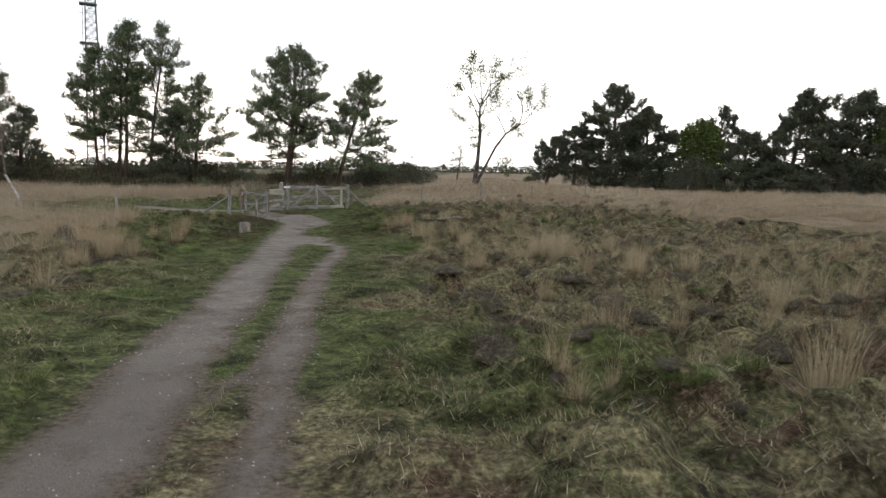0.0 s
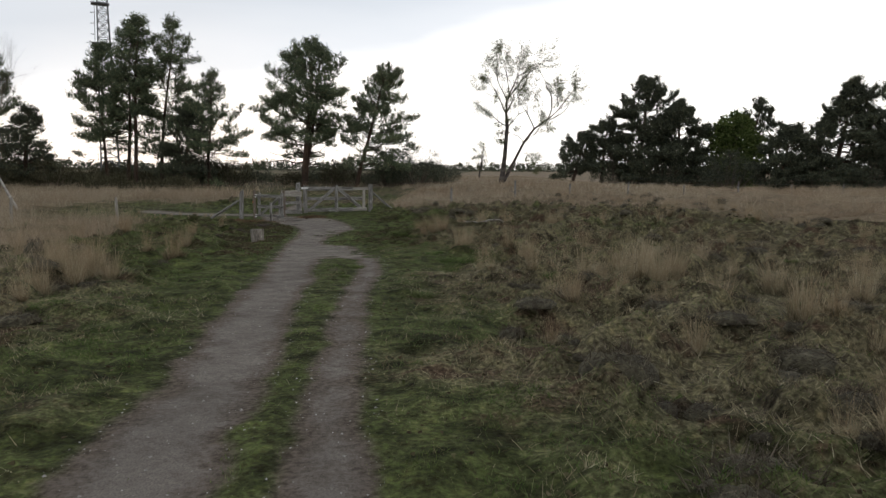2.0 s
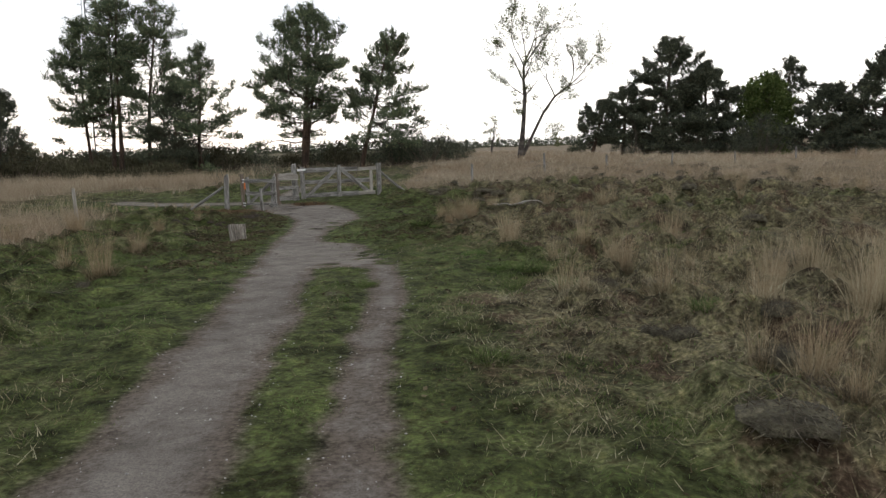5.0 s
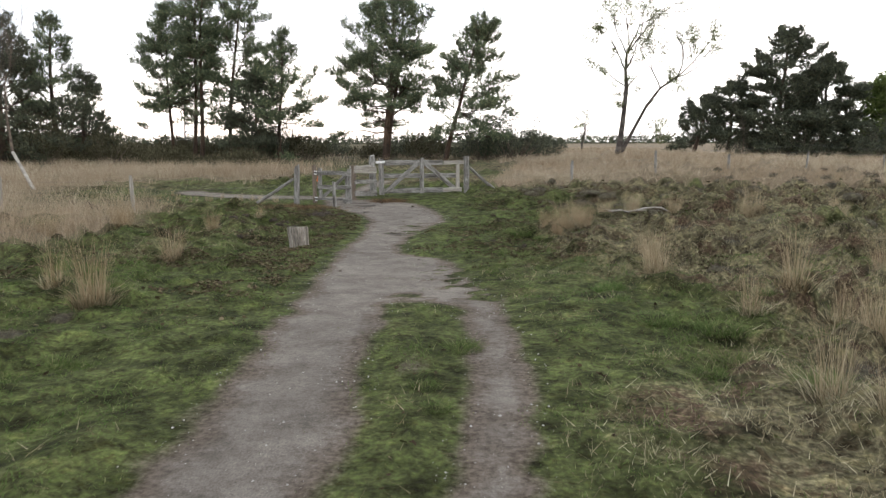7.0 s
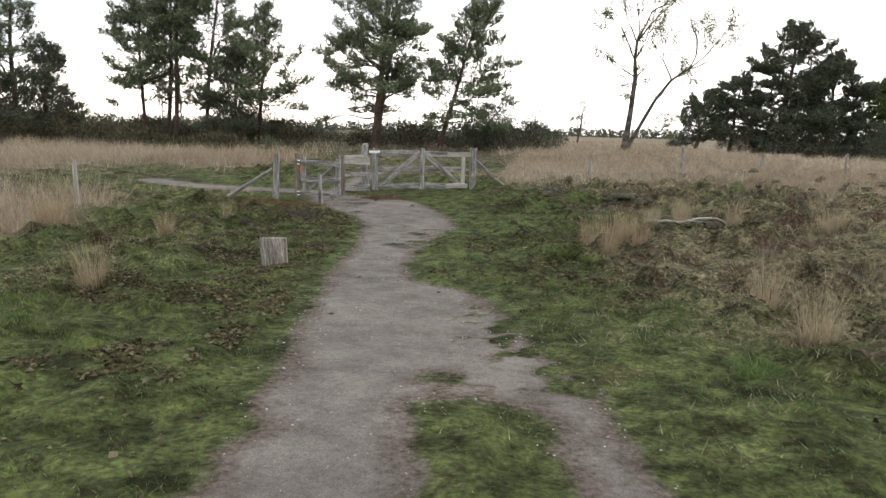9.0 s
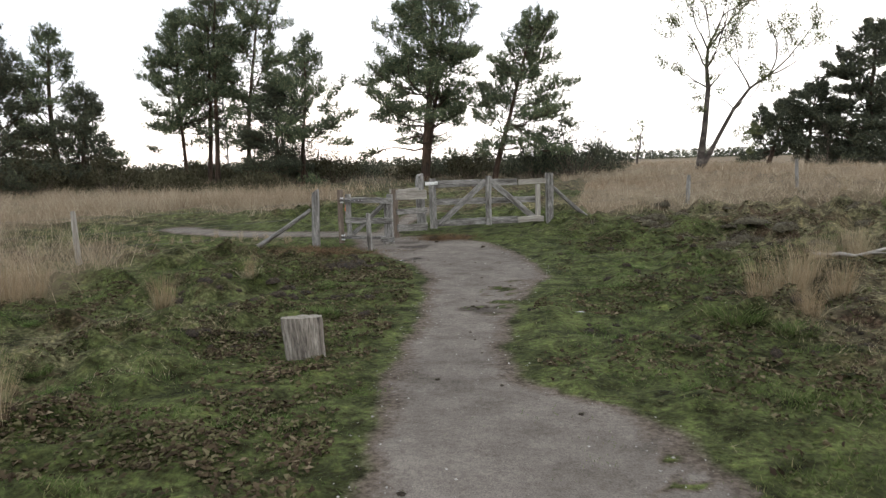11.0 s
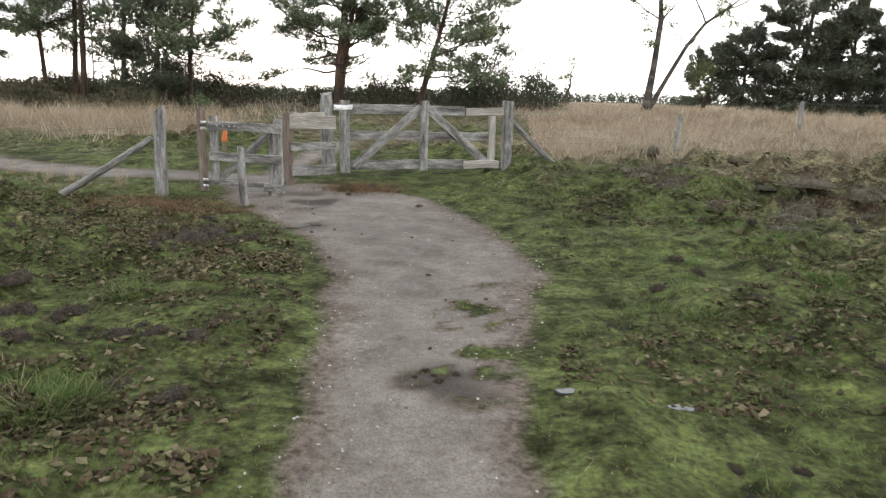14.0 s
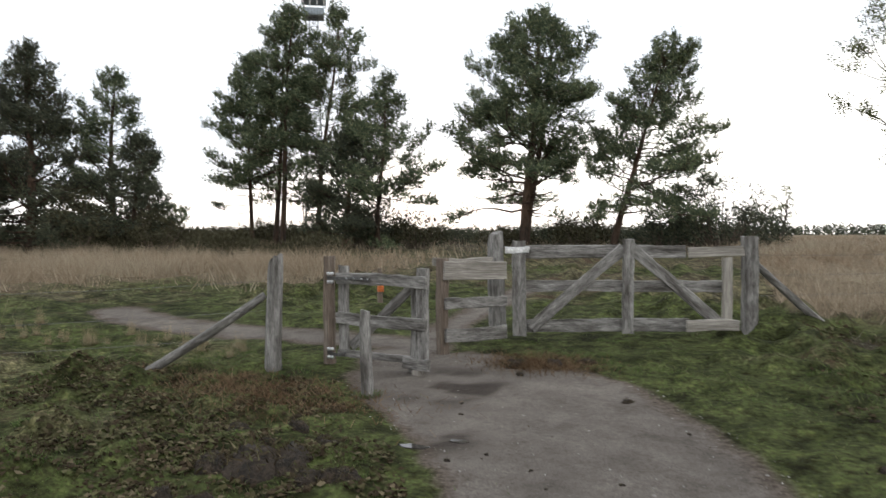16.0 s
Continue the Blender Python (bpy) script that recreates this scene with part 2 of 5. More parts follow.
def ground_material():
    m, nt, b = blank("heath_ground", 0.95, 0.0, 0.06)
    ge = nt.nodes.new("ShaderNodeNewGeometry")
    pos = ge.outputs["Position"]
    names = {}
    for key in ("gravel", "dry", "wet", "tall"):
        a = nt.nodes.new("ShaderNodeAttribute")
        a.attribute_name = key
        names[key] = a.outputs["Fac"]
    big, midn, fin, grit = noise_node(nt, pos, 0.45, 4), noise_node(nt, pos, 2.6, 5, 0.65), noise_node(nt, pos, 22.0, 5, 0.7), noise_node(nt, pos, 90.0, 3, 0.6)
    green = ramp_node(nt, [(0.3, (0.02, 0.018, 0.009)), (0.46, (0.043, 0.049, 0.02)), (0.6, (0.064, 0.08, 0.0275)), (0.76, (0.11, 0.114, 0.054))])
    nt.links.new(fin.outputs["Fac"], green.inputs[0])
    dry = ramp_node(nt, [(0.3, (0.023, 0.02, 0.012)), (0.48, (0.074, 0.066, 0.04)), (0.62, (0.145, 0.127, 0.08)), (0.78, (0.25, 0.22, 0.148))])
    nt.links.new(fin.outputs["Fac"], dry.inputs[0])

    def mth(op, a, c):
        n = nt.nodes.new("ShaderNodeMath")
        n.operation, n.use_clamp = op, op == "MULTIPLY_ADD"
        for i, v in enumerate((a, c)):
            if isinstance(v, (int, float)):
                n.inputs[i].default_value = v
            else:
                nt.links.new(v, n.inputs[i])
        return n.outputs[0]

    def sharpen(v, mid_at, width):
        n = nt.nodes.new("ShaderNodeMapRange")
        n.interpolation_type = "SMOOTHSTEP"
        n.inputs[1].default_value, n.inputs[2].default_value = mid_at - width, mid_at + width
        nt.links.new(v, n.inputs[0])
        return n.outputs[0]

    wob = mth("ADD", mth("MULTIPLY", mth("SUBTRACT", midn.outputs["Fac"], 0.5), 0.9), mth("MULTIPLY", mth("SUBTRACT", fin.outputs["Fac"], 0.5), 0.5))
    dmask = sharpen(mth("ADD", names["dry"], wob), 0.5, 0.3)
    veg = mix_node(nt, "MIX", dmask, green.outputs[0], dry.outputs[0])
    lump = ramp_node(nt, [(0.36, (0.3, 0.28, 0.27)), (0.5, (0.9, 0.9, 0.9)), (0.64, (1.45, 1.45, 1.4))])
    nt.links.new(midn.outputs["Fac"], lump.inputs[0])
    veg = mix_node(nt, "MULTIPLY", 0.95, veg, lump.outputs[0])
    hand = noise_node(nt, pos, 7.5, 4, 0.7)
    mott = ramp_node(nt, [(0.36, (0.4, 0.33, 0.3)), (0.47, (0.85, 0.85, 0.85)), (0.58, (1.1, 1.12, 1.0)), (0.7, (1.5, 1.4, 1.2))])
    nt.links.new(hand.outputs["Fac"], mott.inputs[0])
    veg = mix_node(nt, "MULTIPLY", 0.9, veg, mott.outputs[0])
    peat = ramp_node(nt, [(0.35, (0.018, 0.011, 0.008)), (0.52, (0.05, 0.03, 0.02)), (0.7, (0.15, 0.105, 0.072))])
    nt.links.new(fin.outputs["Fac"], peat.inputs[0])
    scab = noise_node(nt, pos, 1.15, 5, 0.7)
    bare = mth("MULTIPLY", sharpen(scab.outputs["Fac"], 0.57, 0.05), sharpen(mth("ADD", names["dry"], wob), 0.35, 0.25))
    veg = mix_node(nt, "MIX", mth("MULTIPLY", bare, 0.8), veg, peat.outputs[0])
    tan = ramp_node(nt, [(0.3, (0.085, 0.066, 0.045)), (0.7, (0.19, 0.15, 0.104))])
    nt.links.new(fin.outputs["Fac"], tan.inputs[0])
    veg = mix_node(nt, "MIX", names["tall"], veg, tan.outputs[0])
    sand = ramp_node(nt, [(0.32, (0.094, 0.083, 0.072)), (0.47, (0.131, 0.116, 0.103)), (0.68, (0.172, 0.154, 0.137))])
    nt.links.new(midn.outputs["Fac"], sand.inputs[0])
    gr = ramp_node(nt, [(0.28, (0.5, 0.5, 0.5)), (0.5, (1, 1, 1)), (0.72, (1.35, 1.33, 1.3))])
    nt.links.new(grit.outputs["Fac"], gr.inputs[0])
    gravel = mix_node(nt, "MULTIPLY", 0.8, sand.outputs[0], gr.outputs[0])
    worn = ramp_node(nt, [(0.33, (0.78, 0.77, 0.76)), (0.5, (1, 1, 1)), (0.67, (1.16, 1.16, 1.15))])
    nt.links.new(fin.outputs["Fac"], worn.inputs[0])
    gravel = mix_node(nt, "MULTIPLY", 0.9, gravel, worn.outputs[0])
    soil = ramp_node(nt, [(0.34, (0.05, 0.039, 0.031)), (0.5, (0.09, 0.072, 0.058)), (0.68, (0.135, 0.112, 0.092))])
    nt.links.new(fin.outputs["Fac"], soil.inputs[0])
    core = sharpen(mth("ADD", names["gravel"], mth("MULTIPLY", wob, 1.1)), 0.84, 0.32)
    gravel = mix_node(nt, "MIX", core, soil.outputs[0], gravel)
    soak = sharpen(mth("ADD", names["wet"], mth("MULTIPLY", wob, 1.2)), 0.55, 0.38)
    gravel = mix_node(nt, "MULTIPLY", soak, gravel, (0.32, 0.3, 0.29))
    gmask = sharpen(mth("ADD", names["gravel"], mth("MULTIPLY", wob, 0.8)), 0.5, 0.18)
    col = mix_node(nt, "MIX", gmask, veg, gravel)
    tone = ramp_node(nt, [(0.3, (0.82, 0.82, 0.82)), (0.7, (1.12, 1.12, 1.12))])
    nt.links.new(big.outputs["Fac"], tone.inputs[0])
    col = mix_node(nt, "MULTIPLY", 1.0, col, tone.outputs[0])
    nt.links.new(col, b.inputs["Base Color"])
    rr = nt.nodes.new("ShaderNodeMapRange")
    rr.inputs[3].default_value, rr.inputs[4].default_value = 0.95, 0.75
    nt.links.new(names["wet"], rr.inputs[0])
    nt.links.new(rr.outputs[0], b.inputs["Roughness"])
    hgt = mix_node(nt, "MIX", gmask, fin.outputs["Fac"], grit.outputs["Fac"])
    bump_node(nt, b, hgt, 0.7, 0.03)
    return m


GROUND = ground_material()


# ---- mesh helpers ----
class Pile:
    """Collects vertices and faces as arrays and turns them into one mesh."""

    def __init__(self):
        self.v, self.t, self.q, self.n = [], [], [], 0

    def add(self, v, t=None, q=None):
        v = np.asarray(v, dtype=np.float32).reshape(-1, 3)
        if t is not None and len(t):
            self.t.append(np.asarray(t, dtype=np.int32).reshape(-1, 3) + self.n)
        if q is not None and len(q):
            self.q.append(np.asarray(q, dtype=np.int32).reshape(-1, 4) + self.n)
        self.v.append(v)
        self.n += len(v)

    def mesh(self, name, material, smooth=False):
        me = bpy.data.meshes.new(name)
        v = np.concatenate(self.v)
        t = np.concatenate(self.t) if self.t else np.zeros((0, 3), np.int32)
        q = np.concatenate(self.q) if self.q else np.zeros((0, 4), np.int32)
        me.vertices.add(len(v))
        me.vertices.foreach_set("co", v.ravel())
        me.loops.add(len(t) * 3 + len(q) * 4)
        me.loops.foreach_set("vertex_index", np.concatenate([t.ravel(), q.ravel()]).astype(np.int32))
        me.polygons.add(len(t) + len(q))
        start = np.concatenate([np.arange(len(t)) * 3, len(t) * 3 + np.arange(len(q)) * 4]).astype(np.int32)
        me.polygons.foreach_set("loop_start", start)
        me.polygons.foreach_set("use_smooth", np.full(len(start), smooth))
        me.materials.append(material)
        me.update(calc_edges=True)
        me.validate()
        return me


def part(name, me, parent, label="", m=None):
    ob = new(name, me)
    ob.parent = parent
    if m is not None:
        ob.matrix_basis = m
    if label:
        ob["label"] = label
    return ob


def thing(name, place, label, category, group="", kind="", turn=0.0):
    ob = new(name)
    ob.matrix_basis = pose(*place, 0, 0, turn)
    return tagged(ob, label, category, group, kind)


rng = np.random.default_rng(7)


def lattice(ix, iy, seed):
    h = (ix * 374761393 + iy * 668265263 + seed * 974634777) & 0xFFFFFFFF
    h = ((h ^ (h >> 13)) * 1274126177) & 0xFFFFFFFF
    return ((h ^ (h >> 16)) & 0xFFFF) / 65535.0


def vnoise(x, y, scale, seed=0, octaves=3):
    """Smooth value noise over the plan, 0 to 1."""
    out, amp, tot = 0.0, 1.0, 0.0
    for o in range(octaves):
        fx, fy = np.asarray(x) * scale, np.asarray(y) * scale
        ix, iy = np.floor(fx).astype(np.int64), np.floor(fy).astype(np.int64)
        u, w = fx - ix, fy - iy
        u, w = u * u * (3 - 2 * u), w * w * (3 - 2 * w)
        a, b2 = lattice(ix, iy, seed + o), lattice(ix + 1, iy, seed + o)
        c, d = lattice(ix, iy + 1, seed + o), lattice(ix + 1, iy + 1, seed + o)
        out = out + amp * ((a * (1 - u) + b2 * u) * (1 - w) + (c * (1 - u) + d * u) * w)
        tot, amp, scale = tot + amp, amp * 0.5, scale * 2.03
    return out / tot


def smooth01(v, lo, hi):
    u = np.clip((np.asarray(v, dtype=float) - lo) / (hi - lo), 0, 1)
    return u * u * (3 - 2 * u)


# ---- the plan: relief, paths, cover ----
RELIEF_Y = [-40, -1, 5, 10, 16, 20, 24, 30, 33, 36, 45, 57, 86, 150, 4000]
RELIEF_Z = [0.1, 0.0, -0.15, -0.32, -0.46, -0.66, -0.76, -0.72, -0.57, -0.42, -0.2, 0.0, 0.35, 0.4, 0.4]
LEFT_Y = [-20, 3.06, 3.85, 5.69, 7.74, 13.1, 14.8, 16.6, 19.1, 20.1, 22.3, 24.7, 26.0, 27.2, 28.0, 28.7, 29.2, 30.3, 31.2, 31.9]
LEFT_X = [3.2, -1.31, -1.5, -1.86, -2.29, -3.45, -3.78, -4.23, -4.83, -5.08, -5.57, -5.98, -6.22, -6.6, -7.0, -7.5, -8.0, -9.0, -9.15, -8.2]
MID_Y = [-20, 2.56, 3.94, 5.79, 7.87, 12.6, 13.8, 15.4, 17.3]
MID_X = [4.3, -0.34, -0.63, -1.07, -1.43, -2.4, -2.57, -2.94, -3.35]
SECL_Y = [-20, 3.17, 3.72, 5.5, 8.5, 13.1, 14.3, 15.9, 17.4]
SECL_X = [4.6, -0.11, -0.25, -0.62, -1.2, -1.87, -1.98, -2.13, -2.57]
RIGHT_Y = [-20, 2.93, 5.37, 6.55, 11.4, 13.2, 15.3, 16.9, 17.9, 19.2, 20.7, 21.2, 21.7, 22.8, 24.6, 26.5, 27.1, 28.4, 29.7, 30.8, 31.5, 31.9]
RIGHT_X = [5.2, 0.32, -0.2, -0.38, -1.3, -1.47, -1.62, -1.93, -2.15, -2.68, -3.16, -3.5, -4.3, -4.56, -4.75, -4.68, -4.5, -4.82, -5.4, -6.0, -6.9, -8.2]
TRAIL = [(-8.7, 31.0), (-9.0, 32.1), (-10.3, 32.2), (-12.3, 32.2), (-14.4, 32.7), (-15.3, 33.2)]


def seg_dist(x, y, a, b2):
    ax, ay, dx, dy = a[0], a[1], b2[0] - a[0], b2[1] - a[1]
    u = np.clip(((x - ax) * dx + (y - ay) * dy) / (dx * dx + dy * dy), 0, 1)
    return np.hypot(x - ax - u * dx, y - ay - u * dy)


def path_depth(x, y):
    """Metres inside the bare path (positive) or out in the grass (negative)."""
    lx, rx = np.interp(y, LEFT_Y, LEFT_X), np.interp(y, RIGHT_Y, RIGHT_X)
    d = np.minimum(x - lx, rx - x)
    strip = np.minimum(x - np.interp(y, MID_Y, MID_X), np.interp(y, SECL_Y, SECL_X) - x)
    strip = np.minimum(strip, 17.4 - y)
    d = np.minimum(d, -strip)
    d = np.minimum(d, 31.9 - y)
    tr = np.full(np.shape(x), 99.0)
    for a, b2 in zip(TRAIL, TRAIL[1:]):
        tr = np.minimum(tr, seg_dist(x, y, a, b2))
    tr = np.minimum(tr, seg_dist(x, y, (-9.0, 32.1), (-9.2, 38.0)) + 0.15)
    return np.maximum(d, 0.5 - tr)


def turf_patch(x, y):
    """Islands of turf left standing in the bare track."""
    a = smooth01(x, -5.6, -5.3) * (1 - smooth01(x, -4.95, -4.8)) * smooth01(y, 24.0, 24.5) * (1 - smooth01(y, 26.4, 27.2))
    b = smooth01(y, 17.4, 18.0) * (1 - smooth01(y, 20.0, 21.0)) * smooth01(x, -4.0, -3.3)
    c = np.exp(-((y - 20) / 14) ** 2) * 0.05
    return np.maximum(np.maximum(a, b), c) * smooth01(vnoise(x, y, 5.5, 61, 3), 0.48, 0.6)


def ground_z(x, y):
    x, y = np.asarray(x, dtype=float), np.asarray(y, dtype=float)
    z = sum(np.interp(y + o, RELIEF_Y, RELIEF_Z) for o in (-1.6, -0.8, 0, 0.8, 1.6)) / 5
    z = z + 0.035 * np.clip(x + 4, 0, 6) * np.clip((y - 18) / 8, 0, 1) * np.clip((70 - y) / 20, 0, 1)
    z = z - 1.2 * smooth01(x, 3, 22) * smooth01(y, 42, 70) * (1 - smooth01(np.hypot(x, y), 150, 260))
    d = path_depth(x, y)
    out = smooth01(-d, 0.0, 0.5)
    far = 1 - smooth01(np.hypot(x, y - 20), 40, 90)
    z = z + out * far * (0.12 * (vnoise(x, y, 0.9, 3, 3) - 0.5) + 0.075 * (vnoise(x, y, 4.0, 9, 2) - 0.4))
    z = z + out * far * (0.35 + 1.0 * smooth01(-d, 0.8, 3.0) + 0.7 * smooth01(x, 0.0, 1.5)) * 0.5 * np.clip(vnoise(x, y, 2.3, 21, 2) - 0.46, 0, 1)
    flat = np.exp(-((x + 7.2) ** 2 / 5.0 + (y - 32.6) ** 2 / 2.2))
    z = z * (1 - flat) + flat * (-0.6 + 0.03 * (y - 32.6))
    return z + (1 - out) * 0.025 * (vnoise(x, y, 2.0, 5, 2) - 0.8) * far


def gz(x, y):
    return float(ground_z(np.array([x]), np.array([y]))[0])


def dryness(x, y):
    d = -path_depth(x, y)
    n = vnoise(x, y, 0.35, 31, 4)
    v = smooth01(d, 0.3, 4.0) * 0.5 + (n - 0.5) * 1.7
    v = v - 0.24 * np.where(x < -4, smooth01(y, 7, 13), smooth01(y, 16, 24)) * (1 - smooth01(y, 33, 38)) * (1 - smooth01(x, -2.0, 0.5))
    v = v + 0.16 * smooth01(x, -1.5, 0.5) * smooth01(y, 11, 16) * (1 - smooth01(y, 30, 36))
    v = v + 0.06 * smooth01(x, -11.5, -10) * (1 - smooth01(x, -7.2, -6.2)) * smooth01(y, 21, 23) * (1 - smooth01(y, 28.5, 29.5)) * (vnoise(x, y, 0.9, 35, 2) > 0.45)
    v = v + 0.24 * smooth01(x - np.interp(y, RIGHT_Y, RIGHT_X), 1.4, 3.5) * (1 - smooth01(y, 15, 21))
    v = v - 0.4 * smooth01(x, -7.2, -6.0) * (1 - smooth01(x, -2.6, -1.4)) * smooth01(y, 20, 22) * (1 - smooth01(y, 30.5, 32))
    v = v - 0.32 * smooth01(x, -11.5, -10) * (1 - smooth01(x, -6.0, -5.2)) * smooth01(y, 17, 19) * (1 - smooth01(y, 27, 29))
    return np.clip(v + 0.18, 0, 1)


def tallness(x, y):
    """Where the tall dry moor grass stands: beyond the fence and in banks to the west."""
    n = vnoise(x, y, 0.12, 77, 3) - 0.5
    fence = 36.3 + 0.48 * (x + 1.5)
    beyond = smooth01(y - np.where(x > -4.5, np.minimum(np.minimum(fence, 41.5), 36.6 - 0.72 * x), np.where(x > -13.5, 50.0, 36.5)) + n * 5, -0.6, 2.2)
    beyond = beyond * np.where(x < -6, 1 - 0.9 * smooth01(y + n * 8, 43, 46), 1.0) * np.where(x < -12, 0.25 + 0.75 * smooth01(vnoise(x, y, 0.42, 79, 2), 0.38, 0.56), 1.0)
    west = smooth01(-11.6 - 0.45 * (y - 22) - x + n * 6, -0.6, 1.6) * smooth01(y, 11, 15) * (0.12 + 0.88 * smooth01(vnoise(x, y, 0.42, 78, 2), 0.4, 0.58))
    d = -path_depth(x, y)
    return np.maximum(beyond, west * (1 - smooth01(y, 30, 31.5) * (1 - smooth01(y, 35, 37)) * smooth01(x, -22, -18))) * smooth01(d, 0.6, 1.6)


def axis(fine_lo, fine_hi, step, far):
    inner = np.arange(fine_lo, fine_hi + step / 2, step)
    out, s, v = [], step, 0.0
    while v < far:
        s *= 1.17
        v += s
        out.append(v)
    out = np.array(out)
    return np.concatenate([(fine_lo - out)[::-1], inner, fine_hi + out])


def build_ground():
    xs, ys = axis(-13, 8, 0.11, 2600), axis(-2, 37, 0.11, 2600)
    X, Y = np.meshgrid(xs, ys)
    x, y = X.ravel(), Y.ravel()
    z = ground_z(x, y)
    nx, ny = len(xs), len(ys)
    i = np.arange(nx * ny).reshape(ny, nx)
    q = np.stack([i[:-1, :-1], i[:-1, 1:], i[1:, 1:], i[1:, :-1]], -1).reshape(-1, 4)
    p = Pile()
    p.add(np.stack([x, y, z], 1), q=q)
    me = p.mesh("ground", GROUND, True)
    d = path_depth(x, y)
    patchy = 1.3 * turf_patch(x, y)
    grav = np.clip(0.5 + (d + 0.26 * (vnoise(x, y, 2.4, 41, 3) - 0.5)) * 2.4 - patchy, 0, 1.6)
    bare = np.exp(-((x + 2.49) ** 2 * 30 + (y - 15.0) ** 2 * 6)) * 0.5 + np.exp(-((x + 0.24 + 0.07 * y) ** 2 * 260 + (y - 4.4) ** 2 * 1.2)) * 0.5
    grav = np.clip(grav + bare, 0, 1.6)
    wet = 0.75 * np.exp(-((x + 7.35) ** 2 / 0.2 + (y - 28.75) ** 2 / 0.12)) + 0.85 * np.exp(-((x + 7.75) ** 2 / 0.9 + (y - 30.35) ** 2 / 0.8)) + 0.55 * np.exp(-((x + 13.6) ** 2 / 2.5 + (y - 33.3) ** 2 / 0.15)) + 0.75 * np.exp(-((x + 5.2) ** 2 / 0.35 + (y - 24.6) ** 2 / 0.12)) + 0.12 * smooth01(y, 31.4, 31.8) * smooth01(-x, 8.0, 9.0)
    wet = wet * (0.35 + 0.85 * smooth01(vnoise(x, y, 3.2, 44, 3), 0.38, 0.6))
    wet = wet + 0.36 * (1 - smooth01(y, 4.0, 8.0))
    for key, val in (("gravel", grav), ("dry", dryness(x, y)), ("wet", np.clip(wet, 0, 1)), ("tall", tallness(x, y))):
        a = me.attributes.new(key, "FLOAT", "POINT")
        a.data.foreach_set("value", val.astype(np.float32))
    return tagged(new("ground", me), "uneven heath ground with pale sandy gravel track and grass", "ground", kind="structure")


build_ground()


# ---- timber ----
def board(length, wide, thick, seed=0, bow=0.01, wear=0.004):
    """A sawn board along +x from the origin: chamfered section, slightly bowed and worn."""
    r = np.random.default_rng(seed)
    n = max(3, int(length / 0.15))
    c = min(wide, thick) * 0.18
    w, t = wide / 2, thick / 2
    ring = np.array([(w - c, -t), (w, -t + c), (w, t - c), (w - c, t), (-w + c, t), (-w, t - c), (-w, -t + c), (-w + c, -t)])
    p = Pile()
    xs = np.linspace(0, length, n + 1)
    k = r.normal(0, 1, 2)
    v = []
    for x in xs:
        u = x / length
        off = np.array([k[0] * bow * math.sin(math.pi * u), k[1] * bow * 0.5 * math.sin(math.pi * u)])
        j = ring * (1 + r.normal(0, 0.012)) + off + r.normal(0, wear, (8, 2))
        v.append(np.column_stack([np.full(8, x) + (r.normal(0, wear * 1.5, 8) if x in (xs[0], xs[-1]) else 0), j]))
    v = np.concatenate(v)
    q = [(i * 8 + a, i * 8 + (a + 1) % 8, i * 8 + 8 + (a + 1) % 8, i * 8 + 8 + a) for i in range(n) for a in range(8)]
    p.add(v, q=q)
    for base, flip in ((0, 1), (n * 8, 0)):
        ctr = v[base:base + 8].mean(0)
        tri = [(a, (a + 1) % 8, 8) if not flip else ((a + 1) % 8, a, 8) for a in range(8)]
        p.add(np.vstack([v[base:base + 8], ctr]), t=tri)
    return p


def round_post(height, rad, seed=0, top=0.0, wob=0.012):
    """A cleft or round post along +x, with an uneven top."""
    r = np.random.default_rng(seed)
    n, s = max(4, int(height / 0.14)), 11
    ph = r.uniform(0, 6.28, 3)
    v = []
    for i in range(n + 1):
        u = i / n
        a = np.arange(s) * 2 * math.pi / s
        rr = rad * (1.06 - 0.14 * u) * (1 + 0.09 * np.sin(2 * a + ph[0]) + 0.06 * np.sin(3 * a + ph[1] + 2 * u)) + r.normal(0, rad * 0.03, s)
        if i == n:
            rr = rr * 0.86
        cx = wob * math.sin(4 * u + ph[2])
        up = height * u + (r.normal(0, rad * 0.12, s) + top * np.cos(a) * rad if i == n else 0)
        v.append(np.column_stack([np.broadcast_to(up, (s,)), rr * np.cos(a) + cx, rr * np.sin(a)]))
    p = Pile()
    vv = np.concatenate(v)
    p.add(vv, q=[(i * s + a, i * s + (a + 1) % s, i * s + s + (a + 1) % s, i * s + s + a) for i in range(n) for a in range(s)])
    cap = np.vstack([v[-1], v[-1].mean(0) + np.array([rad * 0.15, 0, 0])])
    p.add(cap, t=[(a, (a + 1) % s, s) for a in range(s)])
    return p


def between(a, b, face=(0, 0, 1)):
    """A pose whose x axis runs from a to b and whose y axis lies towards face."""
    a, b = Vector(a), Vector(b)
    x = (b - a).normalized()
    z = x.cross(Vector(face)).normalized()
    y = z.cross(x)
    return Matrix.Translation(a) @ Matrix((x, y, z)).transposed().to_4x4()


UP = pose(0, 0, 0, 0, -90, 0)
SEED = [100]


def next_seed():
    SEED[0] += 1
    return SEED[0]


def plank(parent, name, a, b, wide, thick, mat, label="", bow=0.008):
    """A board between two points in the thing's own space; its wide side faces the thing's y axis, unless it stands."""
    length = (Vector(b) - Vector(a)).length
    me = board(length, wide, thick, next_seed(), bow).mesh(name, mat)
    upright = abs(b[2] - a[2]) > 0.98 * length
    return part(name, me, parent, label, between(a, b, (1, 0, 0) if upright else (0, 0, 1)))


